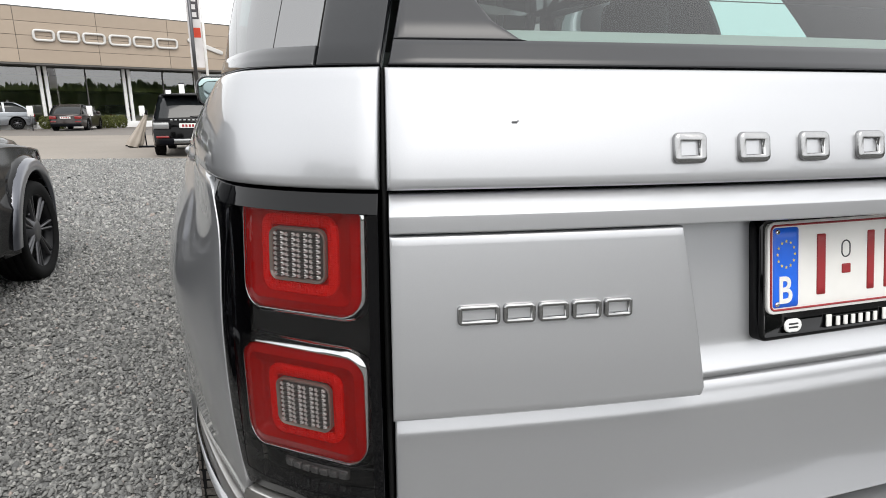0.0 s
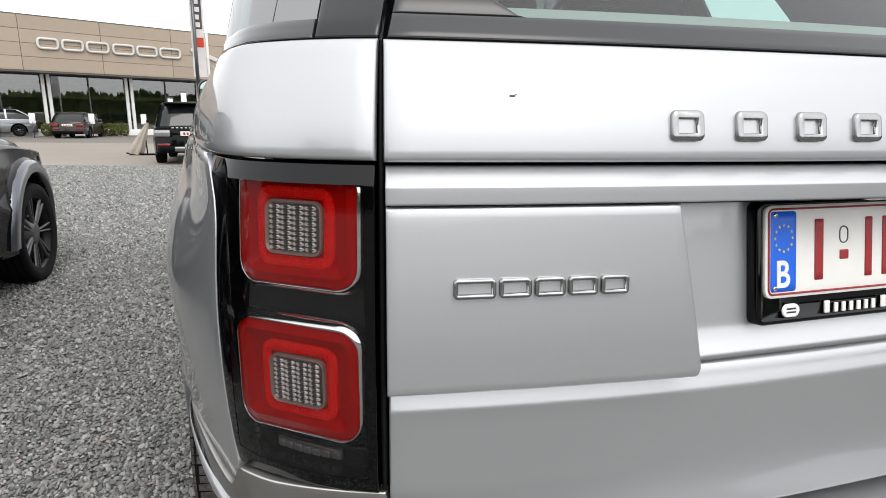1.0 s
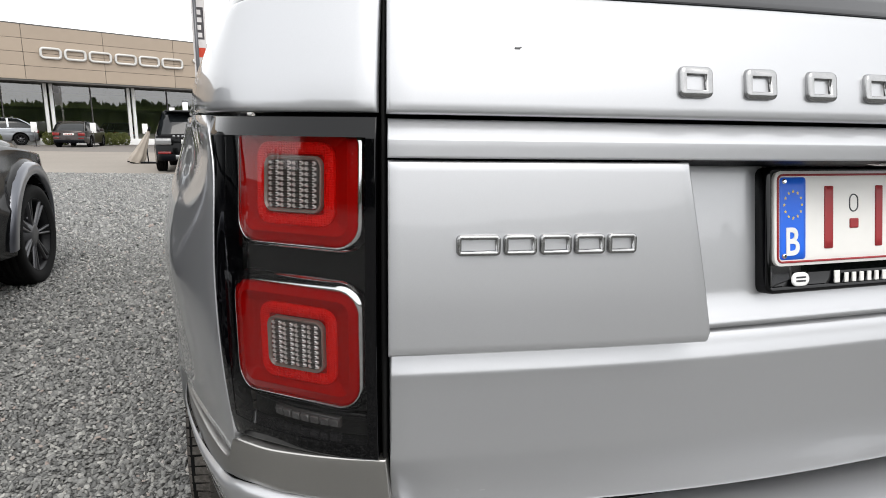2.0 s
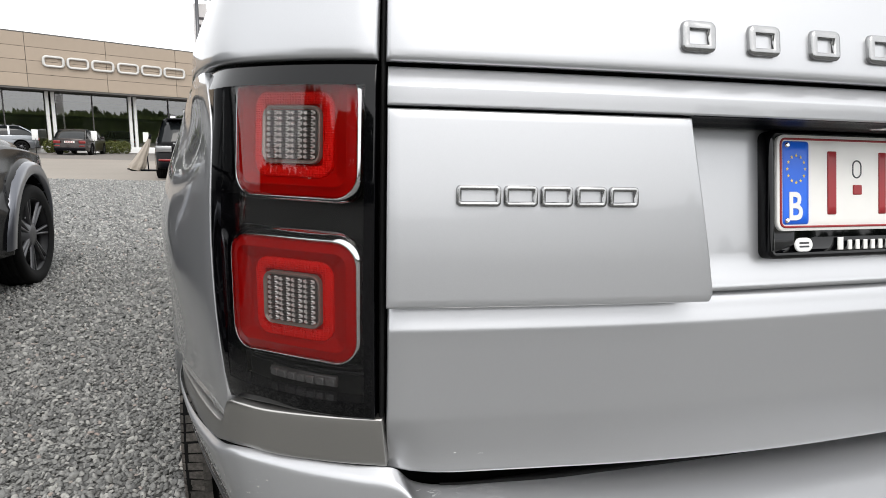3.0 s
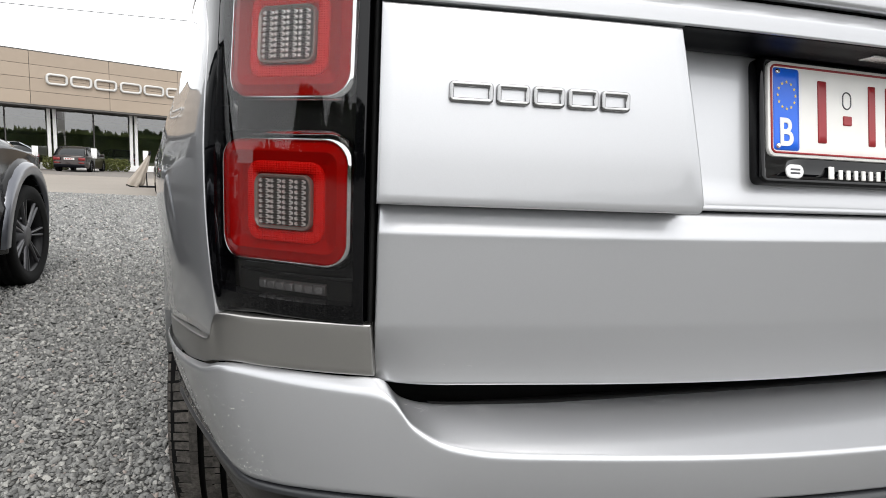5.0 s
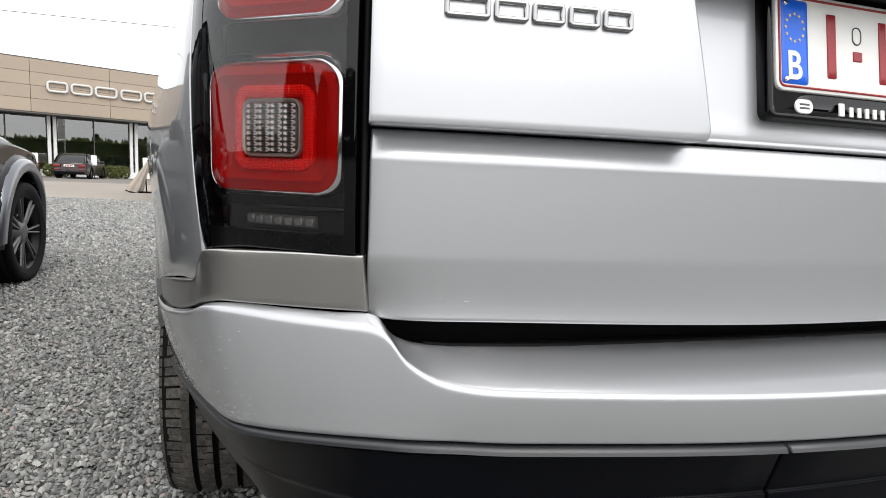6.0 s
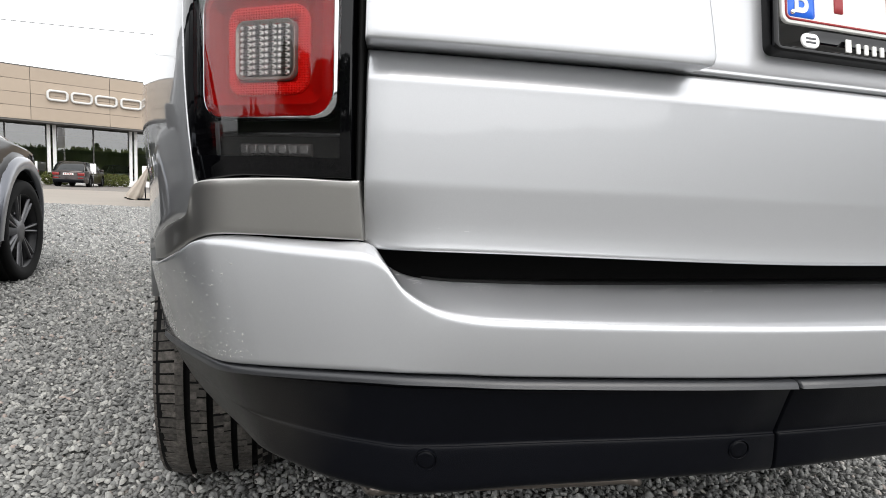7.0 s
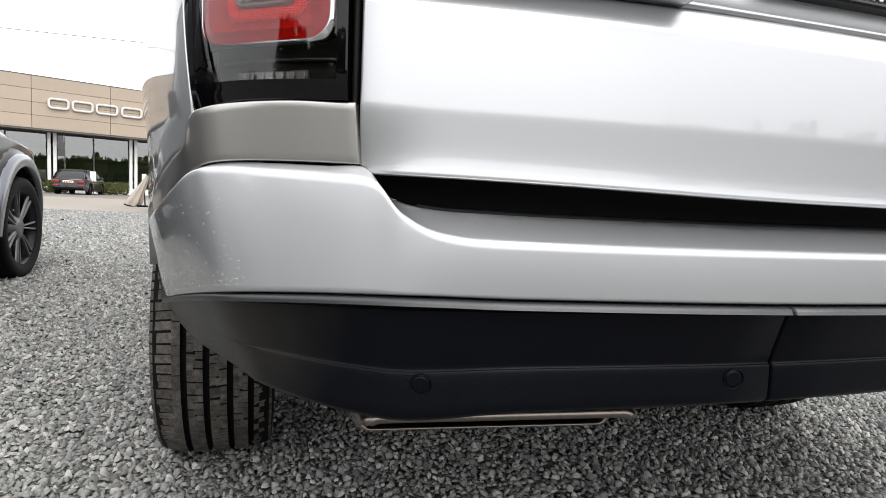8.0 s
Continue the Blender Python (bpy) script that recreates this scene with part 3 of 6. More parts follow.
        stack(b, use, mid_s - 0.0372, mid_s + 0.0372, cz - 0.0292, cz + 0.0292, 0.0115, ((0.0, -0.017), (0.0004, -0.0112), (0.0010, -0.0104), (0.0016, -0.0104), (0.0022, -0.0116), (0.0034, -0.0116), (0.0042, -0.0135)), cap=False, n=6)
        part("lens_frame", b, LENS_FRAME, unit, "smoky clear lens frame")
        b = bmesh.new()
        stack(b, use, mid_s - 0.0330, mid_s + 0.0330, cz - 0.0250, cz + 0.0250, 0.008, ((0.0, -0.018), (0.0004, -0.0134)), n=6)
        part("reverse_lens", b, LENS_GREY, unit, "clear grey lens with prisms")
        p0, pa = surf(mid_s, cz, -0.008), surf(mid_s + 0.01, cz, -0.008)
        ex = (pa - p0).normalized()
        turn = math.atan2(ex.y, ex.x)
        for i in range(4):
            for j in range(9):
                p = surf(mid_s + (i - 1.5) * 0.0156, cz + (j - 4) * 0.00545, -0.0125)
                c = new("lens_cell", CELL)
                c.parent = unit
                c.matrix_local = Matrix.Translation(p) @ Matrix.Rotation(turn + (math.pi if sign > 0 else 0), 4, "Z")
    # small clear reflector bar below
    b = bmesh.new()
    stack(b, surf, 0.7935, 0.8915, 0.8285, 0.8415, 0.001, ((0, -0.034), (0.0004, -0.030), (0.001, -0.029)), n=2)
    bar = part("reflector_bar", b, CLEAR_DARK, unit, "small clear reflector bar")
    for i in range(7):
        b = bmesh.new()
        s0 = 0.7950 + i * 0.0138
        stack(b, surf, s0, s0 + 0.0122, 0.8300, 0.8400, 0.0008, ((0, -0.030), (0.001, -0.0265)), n=2)
        part("reflector_cell", b, CLEAR_BAR, bar)
    # ribs in the housing
    for z in (0.848,):
        b = bmesh.new()
        panel(b, lambda s, zz, l: surf(s, zz, l - 0.024), 0.757, 0.920, z, z + 0.004, 20, 2, roll=0.001, flange=0.008)
        part("housing_rib", b, GLOSS_BLACK, unit)
    # clear cover over it all
    b = bmesh.new()
    add_grid(b, [[surf(lerp(0.7510, 0.9345, i / 30), lerp(0.8260, 1.1500, j / 40), -0.0020) for i in range(31)] for j in range(41)])
    cover = part("lamp_cover", b, COVER, unit, "clear curved lamp cover")
    cover.visible_shadow = False
    return unit


for sign in (1, -1):
    lamp_unit(sign)

# satin trim below the lamp, round to the arch
TRIM_TOP = ((-0.7265, -0.087, 0.8065), (-0.79, -0.062, 0.8065), (-0.845, -0.028, 0.804), (-0.877, 0.006, 0.8005), (-0.890, 0.028, 0.793), (-0.897, 0.042, 0.764), (-0.916, 0.100, 0.7515), (-0.948, 0.22, 0.732), (-0.992, 0.42, 0.697), (-1.018, 0.62, 0.660))
TRIM_LOW = ((-0.7200, -0.080, 0.7470), (-0.78, -0.056, 0.7475), (-0.835, -0.024, 0.7465), (-0.868, 0.008, 0.743), (-0.883, 0.030, 0.737), (-0.895, 0.055, 0.730), (-0.912, 0.100, 0.716), (-0.945, 0.22, 0.690), (-0.990, 0.42, 0.663), (-1.016, 0.62, 0.632))


def ruled(top, low, sign, steps=8):
    """A surface between two smooth lines: a metres along, b metres down from the top."""
    t_line, l_line = catmull(top, steps), catmull(low, steps)
    n = len(t_line)
    arc = [0.0]
    for p, q in zip(t_line, t_line[1:]):
        arc.append(arc[-1] + (q - p).length)

    def at(line, a):
        k = float(np.interp(a, arc, range(n)))
        i = min(int(k), n - 2)
        return lerp(line[i], line[i + 1], k - i)

    def surface(a, b, lift):
        t, l = at(t_line, a), at(l_line, a)
        way = at(t_line, min(a + 0.01, arc[-1])) - at(t_line, max(a - 0.01, 0))
        out = Vector((-way.y, way.x, 0)).normalized()
        p = lerp(t, l, b / 0.06) + out * lift
        return Vector((sign * p.x, p.y, p.z))

    return surface, arc[-1]


for sign in (1, -1):
    surf, full = ruled(TRIM_TOP, TRIM_LOW, sign)
    b = bmesh.new()
    panel(b, surf, 0.0, full, 0.0, 0.06, 90, 8, roll=0.0022, flange=0.016)
    part("corner_trim", b, SATIN, car, "satin silver trim under the lamp, running to the wheel arch")

# rear bumper, painted upper half
SHELF = ((0, -0.076, 0.702), (-0.30, -0.072, 0.702), (-0.55, -0.068, 0.703), (-0.64, -0.066, 0.705), (-0.685, -0.066, 0.716), (-0.712, -0.078, 0.7435), (-0.75, -0.064, 0.7445), (-0.80, -0.040, 0.745), (-0.846, -0.008, 0.7445), (-0.880, 0.026, 0.737), (-0.905, 0.085, 0.718), (-0.955, 0.25, 0.684), (-1.000, 0.45, 0.657), (-1.022, 0.63, 0.630))
LIP = ((0, -0.233, 0.6785), (-0.30, -0.2095, 0.6775), (-0.55, -0.1575, 0.676), (-0.635, -0.131, 0.679), (-0.678, -0.114, 0.698), (-0.706, -0.099, 0.7285), (-0.75, -0.079, 0.7340), (-0.80, -0.053, 0.7352), (-0.850, -0.020, 0.7385), (-0.886, 0.016, 0.7345), (-0.913, 0.070, 0.716), (-0.960, 0.24, 0.682), (-1.003, 0.45, 0.655), (-1.024, 0.63, 0.628))
FOOT = ((0, -0.228, 0.6262), (-0.30, -0.2050, 0.6250), (-0.55, -0.1525, 0.6222), (-0.635, -0.1275, 0.6215), (-0.678, -0.1140, 0.6208), (-0.706, -0.102, 0.6200), (-0.745, -0.083, 0.6182), (-0.786, -0.059, 0.6152), (-0.823, -0.031, 0.6110), (-0.857, 0.012, 0.6035), (-0.886, 0.10, 0.588), (-0.935, 0.29, 0.553), (-0.976, 0.47, 0.518), (-1.009, 0.625, 0.490))


def shifted(rail, dx, dy, dz):
    return [(p[0] + (dx if abs(p[0]) > 0.6 else dx * abs(p[0]) / 0.6), p[1] + dy, p[2] + dz) for p in rail]


shelf_line, lip_line, foot_line = catmull(SHELF, 8), catmull(LIP, 8), catmull(FOOT, 8)


def column(a, l, f):
    """From the shelf's inner edge over a tight crease down the face."""
    r = min(0.007, 0.45 * (l - a).length)
    p0, p2 = l + (a - l).normalized() * r, l + (f - l).normalized() * 0.007
    out = (f - l).cross(Vector((1, 0, 0)))
    pts = [a + Vector((0, 0.03, -0.03)), a + Vector((0, 0.004, -0.002)), a, lerp(a, p0, 0.08), lerp(a, p0, 0.5), lerp(a, p0, 0.95)]
    for k in (0, 0.2, 0.4, 0.6, 0.8, 1.0):
        pts.append((1 - k) ** 2 * p0 + 2 * k * (1 - k) * l + k * k * p2)
    side = Vector((f.x * 0.25, -1, 0)).normalized()
    for k in (0.04, 0.25, 0.5, 0.75, 0.95, 1.0):
        pts.append(lerp(p2, f, k) + side * knots(((0.68, 0.004), (0.80, 0.010)), -l.x) * k * (1 - k))
    return pts


bm = bmesh.new()
cols = [column(a, l, f) for a, l, f in zip(shelf_line, lip_line, foot_line)]
face_rows = [list(r) for r in zip(*cols)]
under = [[p + Vector((0, 0.004, -0.002)) for p in face_rows[-1]], [p + Vector((0, 0.03, -0.002)) for p in face_rows[-1]]]
add_grid(bm, face_rows + under, mirror=True)
weld(bm)
bumper = part("rear_bumper", bm, SILVER, car, "painted silver rear bumper")

# black strip along the back of the bumper's shelf
bm = bmesh.new()
run = [(a, l) for a, l in zip(shelf_line, lip_line) if a.x > -0.655]
add_grid(bm, [[lerp(a, l, k * knots(((0.50, 1), (0.655, 0.15)), -a.x)) + Vector((0, 0, up)) for a, l in run] for k, up in ((0.0, 0.0005), (0.0, 0.0025), (0.065, 0.0030), (0.088, 0.0024), (0.092, 0.0))], mirror=True)
weld(bm)
part("sill_strip", bm, SEAL, bumper, "black strip below the tailgate")

# dried mud specks low on the bumper corners
def specks(bm, count, seed, first, last, low, high):
    g = random.Random(seed)
    for _ in range(count):
        i = g.uniform(first, last)
        k = low + (high - low) * g.random() ** 2
        q = lerp(len(face_rows) - 2.0, 11.0, k)
        i0, q0 = int(i), int(q)
        p = lerp(lerp(face_rows[q0][i0], face_rows[q0][i0 + 1], i - i0), lerp(face_rows[q0 + 1][i0], face_rows[q0 + 1][i0 + 1], i - i0), q - q0)
        e = (face_rows[q0][i0 + 1] - face_rows[q0][i0]).normalized()
        n = Vector((-abs(e.y), -abs(e.x), 0)).normalized()
        r = 0.0003 + 0.0008 * g.random() ** 3
        tip = p + n * r * 0.8
        rim = [p + e * r * math.cos(w) * g.uniform(0.6, 1.6) + Vector((0, 0, r * math.sin(w))) + n * 0.0001 for w in [math.tau * t / 5 for t in range(5)]]
        vs = [bm.verts.new(v) for v in rim] + [bm.verts.new(tip)]
        for t in range(5):
            bm.faces.new((vs[t], vs[(t + 1) % 5], vs[5]))


MUD = shader("dried_mud", (0.40, 0.39, 0.37), rough=0.9, grain=0.3)
bm = bmesh.new()
specks(bm, 340, 3, 64, 90, 0.0, 0.8)
tagged(part("mud_specks", bm, MUD, bumper, "pale dried mud specks", smooth=False), kind="stuff")

# black lower valance in three pieces
HEM = ((0, -0.185, 0.518), (-0.30, -0.168, 0.5085), (-0.55, -0.125, 0.497), (-0.635, -0.102, 0.487), (-0.678, -0.088, 0.484), (-0.706, -0.074, 0.486), (-0.745, -0.050, 0.490), (-0.785, -0.015, 0.495), (-0.815, 0.025, 0.497), (-0.838, 0.08, 0.497), (-0.862, 0.15, 0.492), (-0.905, 0.30, 0.475), (-0.950, 0.46, 0.468), (-0.998, 0.622, 0.478))
def between(k, dy):
    return [tuple(lerp(Vector(p), Vector(q), k) + Vector((0, dy if i < 9 else dy * 0.3, 0))) for i, (p, q) in enumerate(zip(FOOT, HEM))]


TOPLIP = [(p[0], p[1] + 0.0005, p[2] - 0.0042) for p in FOOT]
TOPLOW = [(p[0], p[1] - max(0.001, 0.0058 - 0.0009 * max(0, i - 3)), p[2] - 0.0112) for i, p in enumerate(FOOT)]
INTO = shifted(HEM, 0.02, 0.10, 0.012)
LIP_ROWS = loft([shifted(FOOT, 0, 0.03, -0.005), TOPLIP, TOPLOW], 7, 3)
val = LIP_ROWS + loft([between(0.115, -0.0035), between(0.125, -0.0005), between(0.45, 0.0008), between(0.585, 0.0012)], 7, 4) + loft([between(0.600, 0.0), between(0.625, -0.0030), between(0.78, -0.0085), between(0.93, -0.0125), between(0.985, -0.008)], 7, 4) + loft([HEM, INTO], 7, 2)


def cut_at(row, x):
    """The point of a row at x, going outward."""
    k = next(i for i, p in enumerate(row) if p[0] < x)
    return k, lerp(row[k - 1], row[k], (x - row[k - 1][0]) / (row[k][0] - row[k - 1][0]))


side_rows, mid_rows = [], []
cuts = [-lerp(0.288, 0.283, min(1.0, max(0.0, (0.621 - cut_at(row, -0.31)[1].z) / 0.11))) for row in val]
first_out = max(cut_at(row, x - 0.0022)[0] for row, x in zip(val, cuts))
last_in = min(cut_at(row, x + 0.0022)[0] for row, x in zip(val, cuts))
for row, x in zip(val, cuts):
    p = cut_at(row, x - 0.0020)[1]
    side_rows.append([p + Vector((0, 0.02, 0)), p + Vector((0, 0.001, 0)), p + Vector((-0.0012, 0, 0))] + row[first_out + 1:])
    p = cut_at(row, x + 0.0020)[1]
    mid_rows.append(row[:last_in - 1] + [p + Vector((0.0012, 0, 0)), p + Vector((0, 0.001, 0)), p + Vector((0, 0.02, 0))])
bm = bmesh.new()
lip_n = len(LIP_ROWS)
add_grid(bm, mid_rows[lip_n - 1:], mirror=True)
weld(bm)
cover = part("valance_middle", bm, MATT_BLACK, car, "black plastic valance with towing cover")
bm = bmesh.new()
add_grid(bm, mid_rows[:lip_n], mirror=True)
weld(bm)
part("valance_lip", bm, LIP_GREY, cover, "chamfered upper lip, sky light put into its grey")
for sign in (1, -1):
    b = bmesh.new()
    flip = [[Vector((sign * p[0], p[1], p[2])) for p in r] for r in side_rows]
    add_grid(b, flip[lip_n - 1:])
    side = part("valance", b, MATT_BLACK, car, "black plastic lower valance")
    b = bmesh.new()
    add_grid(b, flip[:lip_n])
    part("valance_lip", b, LIP_GREY, side, "chamfered upper lip, sky light put into its grey")

# parking sensors
for sign in (1, -1):
    for x, z in ((-0.655, 0.5265), (-0.330, 0.5395)):
        line = [cut_at(row, x)[1] for row in val[6:-3]]
        y = next(lerp(p.y, q.y, (p.z - z) / (p.z - q.z)) for p, q in zip(line, line[1:]) if p.z >= z >= q.z)
        n = Vector((sign * x * 0.55, -1, -0.12)).normalized()
        ex = n.cross(Vector((0, 0, 1))).normalized()
        y -= 0.0020
        surf = flat((sign * x, y, z), ex, ex.cross(n) * -1)
        if surf(0, 0, 1).y > surf(0, 0, 0).y:
            surf = flat((sign * x, y, z), ex * -1, ex.cross(n) * -1)
        b = bmesh.new()
        stack(b, surf, -0.0115, 0.0115, -0.0115, 0.0115, 0.0115, ((0, -0.012), (0, -0.0004), (0.0004, 0.0002), (0.0009, -0.0006), (0.0012, -0.0022), (0.0018, -0.0022), (0.0024, -0.0004)), n=6)
        part("parking_sensor", b, MATT_BLACK, car, "round black parking sensor")

# exhaust finishers: a steel lip over a dark mouth
for sign in (1, -1):
    ends = [Vector((sign * lerp(-0.700, -0.410, k), lerp(-0.066, -0.128, k), lerp(0.4675, 0.4785, k))) for k in (0, 1)]
    mid, e = lerp(ends[0], ends[1], 0.5), (ends[1] - ends[0]).normalized()

    def ring(half, z0, z1, back, r):
        return [mid + e * a + Vector((0, back + 0.050 * min(1.0, max(0.0, (0.001 - bz) / 0.012)), bz)) for a, bz in rounded_loop(-half, half, z0, z1, r, 6)]

    b = bmesh.new()
    add_grid(b, [ring(0.156, -0.026, 0.017, 0.20, 0.018), ring(0.156, -0.026, 0.017, 0.012, 0.018), ring(0.154, -0.025, 0.0155, 0.002, 0.017), ring(0.150, -0.023, 0.010, -0.003, 0.014), ring(0.145, -0.021, 0.0045, -0.001, 0.011), ring(0.142, -0.020, 0.002, 0.006, 0.010), ring(0.141, -0.0195, 0.0015, 0.016, 0.010)], close=True)
    finisher = part("exhaust_finisher", b, STEEL, car, "flat rounded steel exhaust outlet")
    b = bmesh.new()
    add_grid(b, [ring(0.1412, -0.0197, 0.0016, 0.014, 0.010), ring(0.13, -0.017, 0.000, 0.03, 0.008), ring(0.13, -0.017, 0.000, 0.15, 0.008), ring(0.01, -0.010, -0.006, 0.15, 0.001)], close=True)
    part("exhaust_mouth", b, SEAL, finisher, "dark inner mouth")
    b = bmesh.new()
    box(b, *sorted((sign * 0.40, sign * 0.70)), 0.20, 0.46, 0.40, 0.50, 0.03)
    part("silencer", b, MATT_BLACK, car)

# number plate with its holder
PLATE_AT = (0.0, -0.1105, 1.000)
up = Vector((0, math.sin(PLATE_LEAN), math.cos(PLATE_LEAN)))
plate_face = flat(PLATE_AT, (1, 0, 0), up)
bm = bmesh.new()
stack(bm, plate_face, -0.271, 0.271, -0.030, 0.1225, 0.010, ((0, -0.014), (0, 0.004), (0.002, 0.006), (0.007, 0.006), (0.008, 0.003)), n=4)
holder = part("plate_holder", bm, GLOSS_BLACK, car, "black plate holder with a dealer strip")
bm = bmesh.new()
stack(bm, plate_face, -0.261, 0.261, 0.003, 0.117, 0.010, ((0, 0.002), (0, 0.0068), (0.0006, 0.0072)), n=4)
plate = part("number_plate", bm, WHITE, car, "white number plate with red characters")
bm = bmesh.new()
stack(bm, plate_face, -0.2575, 0.2575, 0.0065, 0.1135, 0.008, ((0, 0.0072), (0.0003, 0.0084), (0.0022, 0.0084), (0.0026, 0.0072)), cap=False, n=4)
part("plate_border", bm, PLATE_RED, plate, "thin dark red border")
bm = bmesh.new()
stack(bm, plate_face, -0.2535, -0.214, 0.0105, 0.1095, 0.004, ((0, 0.0072), (0.0003, 0.0078)), n=3)
band = part("country_band", bm, EU_BLUE, plate, "blue band with a ring of stars")
for k in range(12):
    b = bmesh.new()
    w = k * math.tau / 12
    ca, cb = -0.2337 + 0.0135 * math.cos(w), 0.0765 + 0.0205 * math.sin(w) * 0.78
    pts = [plate_face(ca + (0.0024 if q % 2 == 0 else 0.001) * math.sin(q * math.pi / 5), cb + (0.0024 if q % 2 == 0 else 0.001) * math.cos(q * math.pi / 5), 0.0083) for q in range(10)]
    b.faces.new([b.verts.new(p) for p in pts])
    part("star", b, YELLOW, band, smooth=False)


def lettering(text, size, surface, a, b, depth, material, parent, name, lift=0.0, wide=1.0):
    cu = bpy.data.curves.new(name, "FONT")
    cu.body, cu.size, cu.extrude, cu.offset = text, size, depth, size * 0.018
    tmp = new("tmp", cu)
    me = bpy.data.meshes.new_from_object(tmp.evaluated_get(bpy.context.evaluated_depsgraph_get()))
    bpy.data.objects.remove(tmp)
    for v in me.vertices:
        v.co = surface(a + v.co.x * wide, b + v.co.y, lift + v.co.z)
    me.materials.append(material)
    ob = new(name, me)
    ob.parent = parent
    return ob


lettering("B", 0.047, plate_face, -0.2465, 0.0165, 0.0005, WHITE, band, "country_letter", 0.0082, 0.85)


def bar(name, parent, material, surface, a0, a1, b0, b1, lift=0.0072, high=0.0012, r=0.0015):
    b = bmesh.new()
    stack(b, surface, a0, a1, b0, b1, r, ((0, lift - 0.001), (0, lift + high * 0.6), (0.0003, lift + high)), n=3)
    return part(name, b, material, parent)


STROKE = 0.0115
for a0, a1, b0, b1 in ((-0.1845, -0.171, 0.022, 0.0985), (-0.1435, -0.1295, 0.046, 0.058), (-0.101, -0.060, 0.022, 0.0985), (-0.048, -0.007, 0.022, 0.0985), (0.006, 0.047, 0.022, 0.0985), (0.078, 0.092, 0.046, 0.058), (0.116, 0.150, 0.022, 0.0985), (0.158, 0.192, 0.022, 0.0985), (0.200, 0.234, 0.022, 0.0985)):
    if a1 - a0 < 0.02:
        bar("character_bar", plate, PLATE_RED, plate_face, a0, a1, b0, b1)
    else:
        for a in (a0, a1 - STROKE):
            bar("character_bar", plate, PLATE_RED, plate_face, a, a + STROKE, b0, b1)
bm = bmesh.new()
stack(bm, plate_face, -0.1445, -0.1295, 0.066, 0.0885, 0.0075, ((0, 0.0072), (0.0003, 0.0080), (0.0014, 0.0080), (0.0017, 0.0072)), cap=False, n=6)
part("approval_mark", bm, ALLOY, plate, "small grey oval mark")
for a, b0 in ((-0.2475, 0.1045), (-0.2475, 0.0155)):
    bm = bmesh.new()
    stack(bm, plate_face, a - 0.0032, a + 0.0032, b0 - 0.0032, b0 + 0.0032, 0.0032, ((0, 0.007), (0, 0.0092), (0.001, 0.0102)), n=4)
    part("plate_screw", bm, CHROME, plate, "chrome screw head")
bm = bmesh.new()
stack(bm, plate_face, -0.2335, -0.2065, -0.0225, -0.0055, 0.0085, ((0, 0.005), (0.0003, 0.0065), (0.0015, 0.0068)), n=6)
oval = part("dealer_oval", bm, PAINT_WHITE, holder, "white oval badge")
for b0 in (-0.0128, -0.0172):
    bar("oval_bar", oval, ALLOY, plate_face, -0.2275, -0.2125, b0, b0 + 0.0022, 0.0068, 0.0004, 0.0006)
a = -0.166
for k, wide in enumerate((0.0135, 0.0095, 0.0095, 0.0095, 0.0095, 0.0095, 0.0095, 0.0, 0.0135, 0.0095, 0.0095, 0.0095, 0.0095)):
    if wide:
        bar("name_bar", holder, WHITE, plate_face, a, a + wide * 0.62, -0.0215, -0.006 if wide > 0.01 else -0.0095, 0.006, 0.0006, 0.0008)
    a += wide + 0.0032

# badges on the tailgate: open rounded blocks in place of the maker's words
def block(parent, surface, a0, a1, b0, b1, stroke, high, name="badge_block"):
    b = bmesh.new()
    stack(b, surface, a0, a1, b0, b1, (b1 - b0) * 0.22, ((0, -0.001), (0.0003, high * 0.75), (0.0012, high), (stroke - 0.0012, high), (stroke - 0.0003, high * 0.75), (stroke, -0.001)), cap=False, n=5)
    return part(name, b, BADGE, parent, "raised satin chrome badge block")


s_left = 0.4285
for k in range(11):
    if k != 5:
        block(tailgate, lambda s, z, l: skin(s, z, l), s_left - 0.0385, s_left, 1.1945, 1.2265, 0.0085, 0.005)
    s_left -= 0.0775
a = 0.662
for wide in (0.0445, 0.0345, 0.0335, 0.0330, 0.0320):
    block(badge_panel, lambda s, z, l: skin(s, z, l + 0.0045 + 0.044 * (1.1285 - z)), a - wide, a, 1.0365, 1.0575, 0.0052, 0.0045)
    a -= wide + 0.0028

# scuffs: a bright scratch low on the tailgate, pale rubbed curls on the bumper's shelf
SCUFF = shader("pale_scuff", (0.50, 0.50, 0.51), rough=0.6, grain=0.3, grain_size=200)
bm = bmesh.new()
for s0, s1, z in ((0.6195, 0.6255, 0.7597), (0.6500, 0.6525, 0.7618)):
    stack(bm, lower_skin, s0, s1, z, z + 0.0008, 0.0004, ((0, -0.0003), (0.0001, 0.0003)), n=2)
part("scratch", bm, SCUFF, car, "short bright paint scratch")
bm = bmesh.new()
g = random.Random(17)
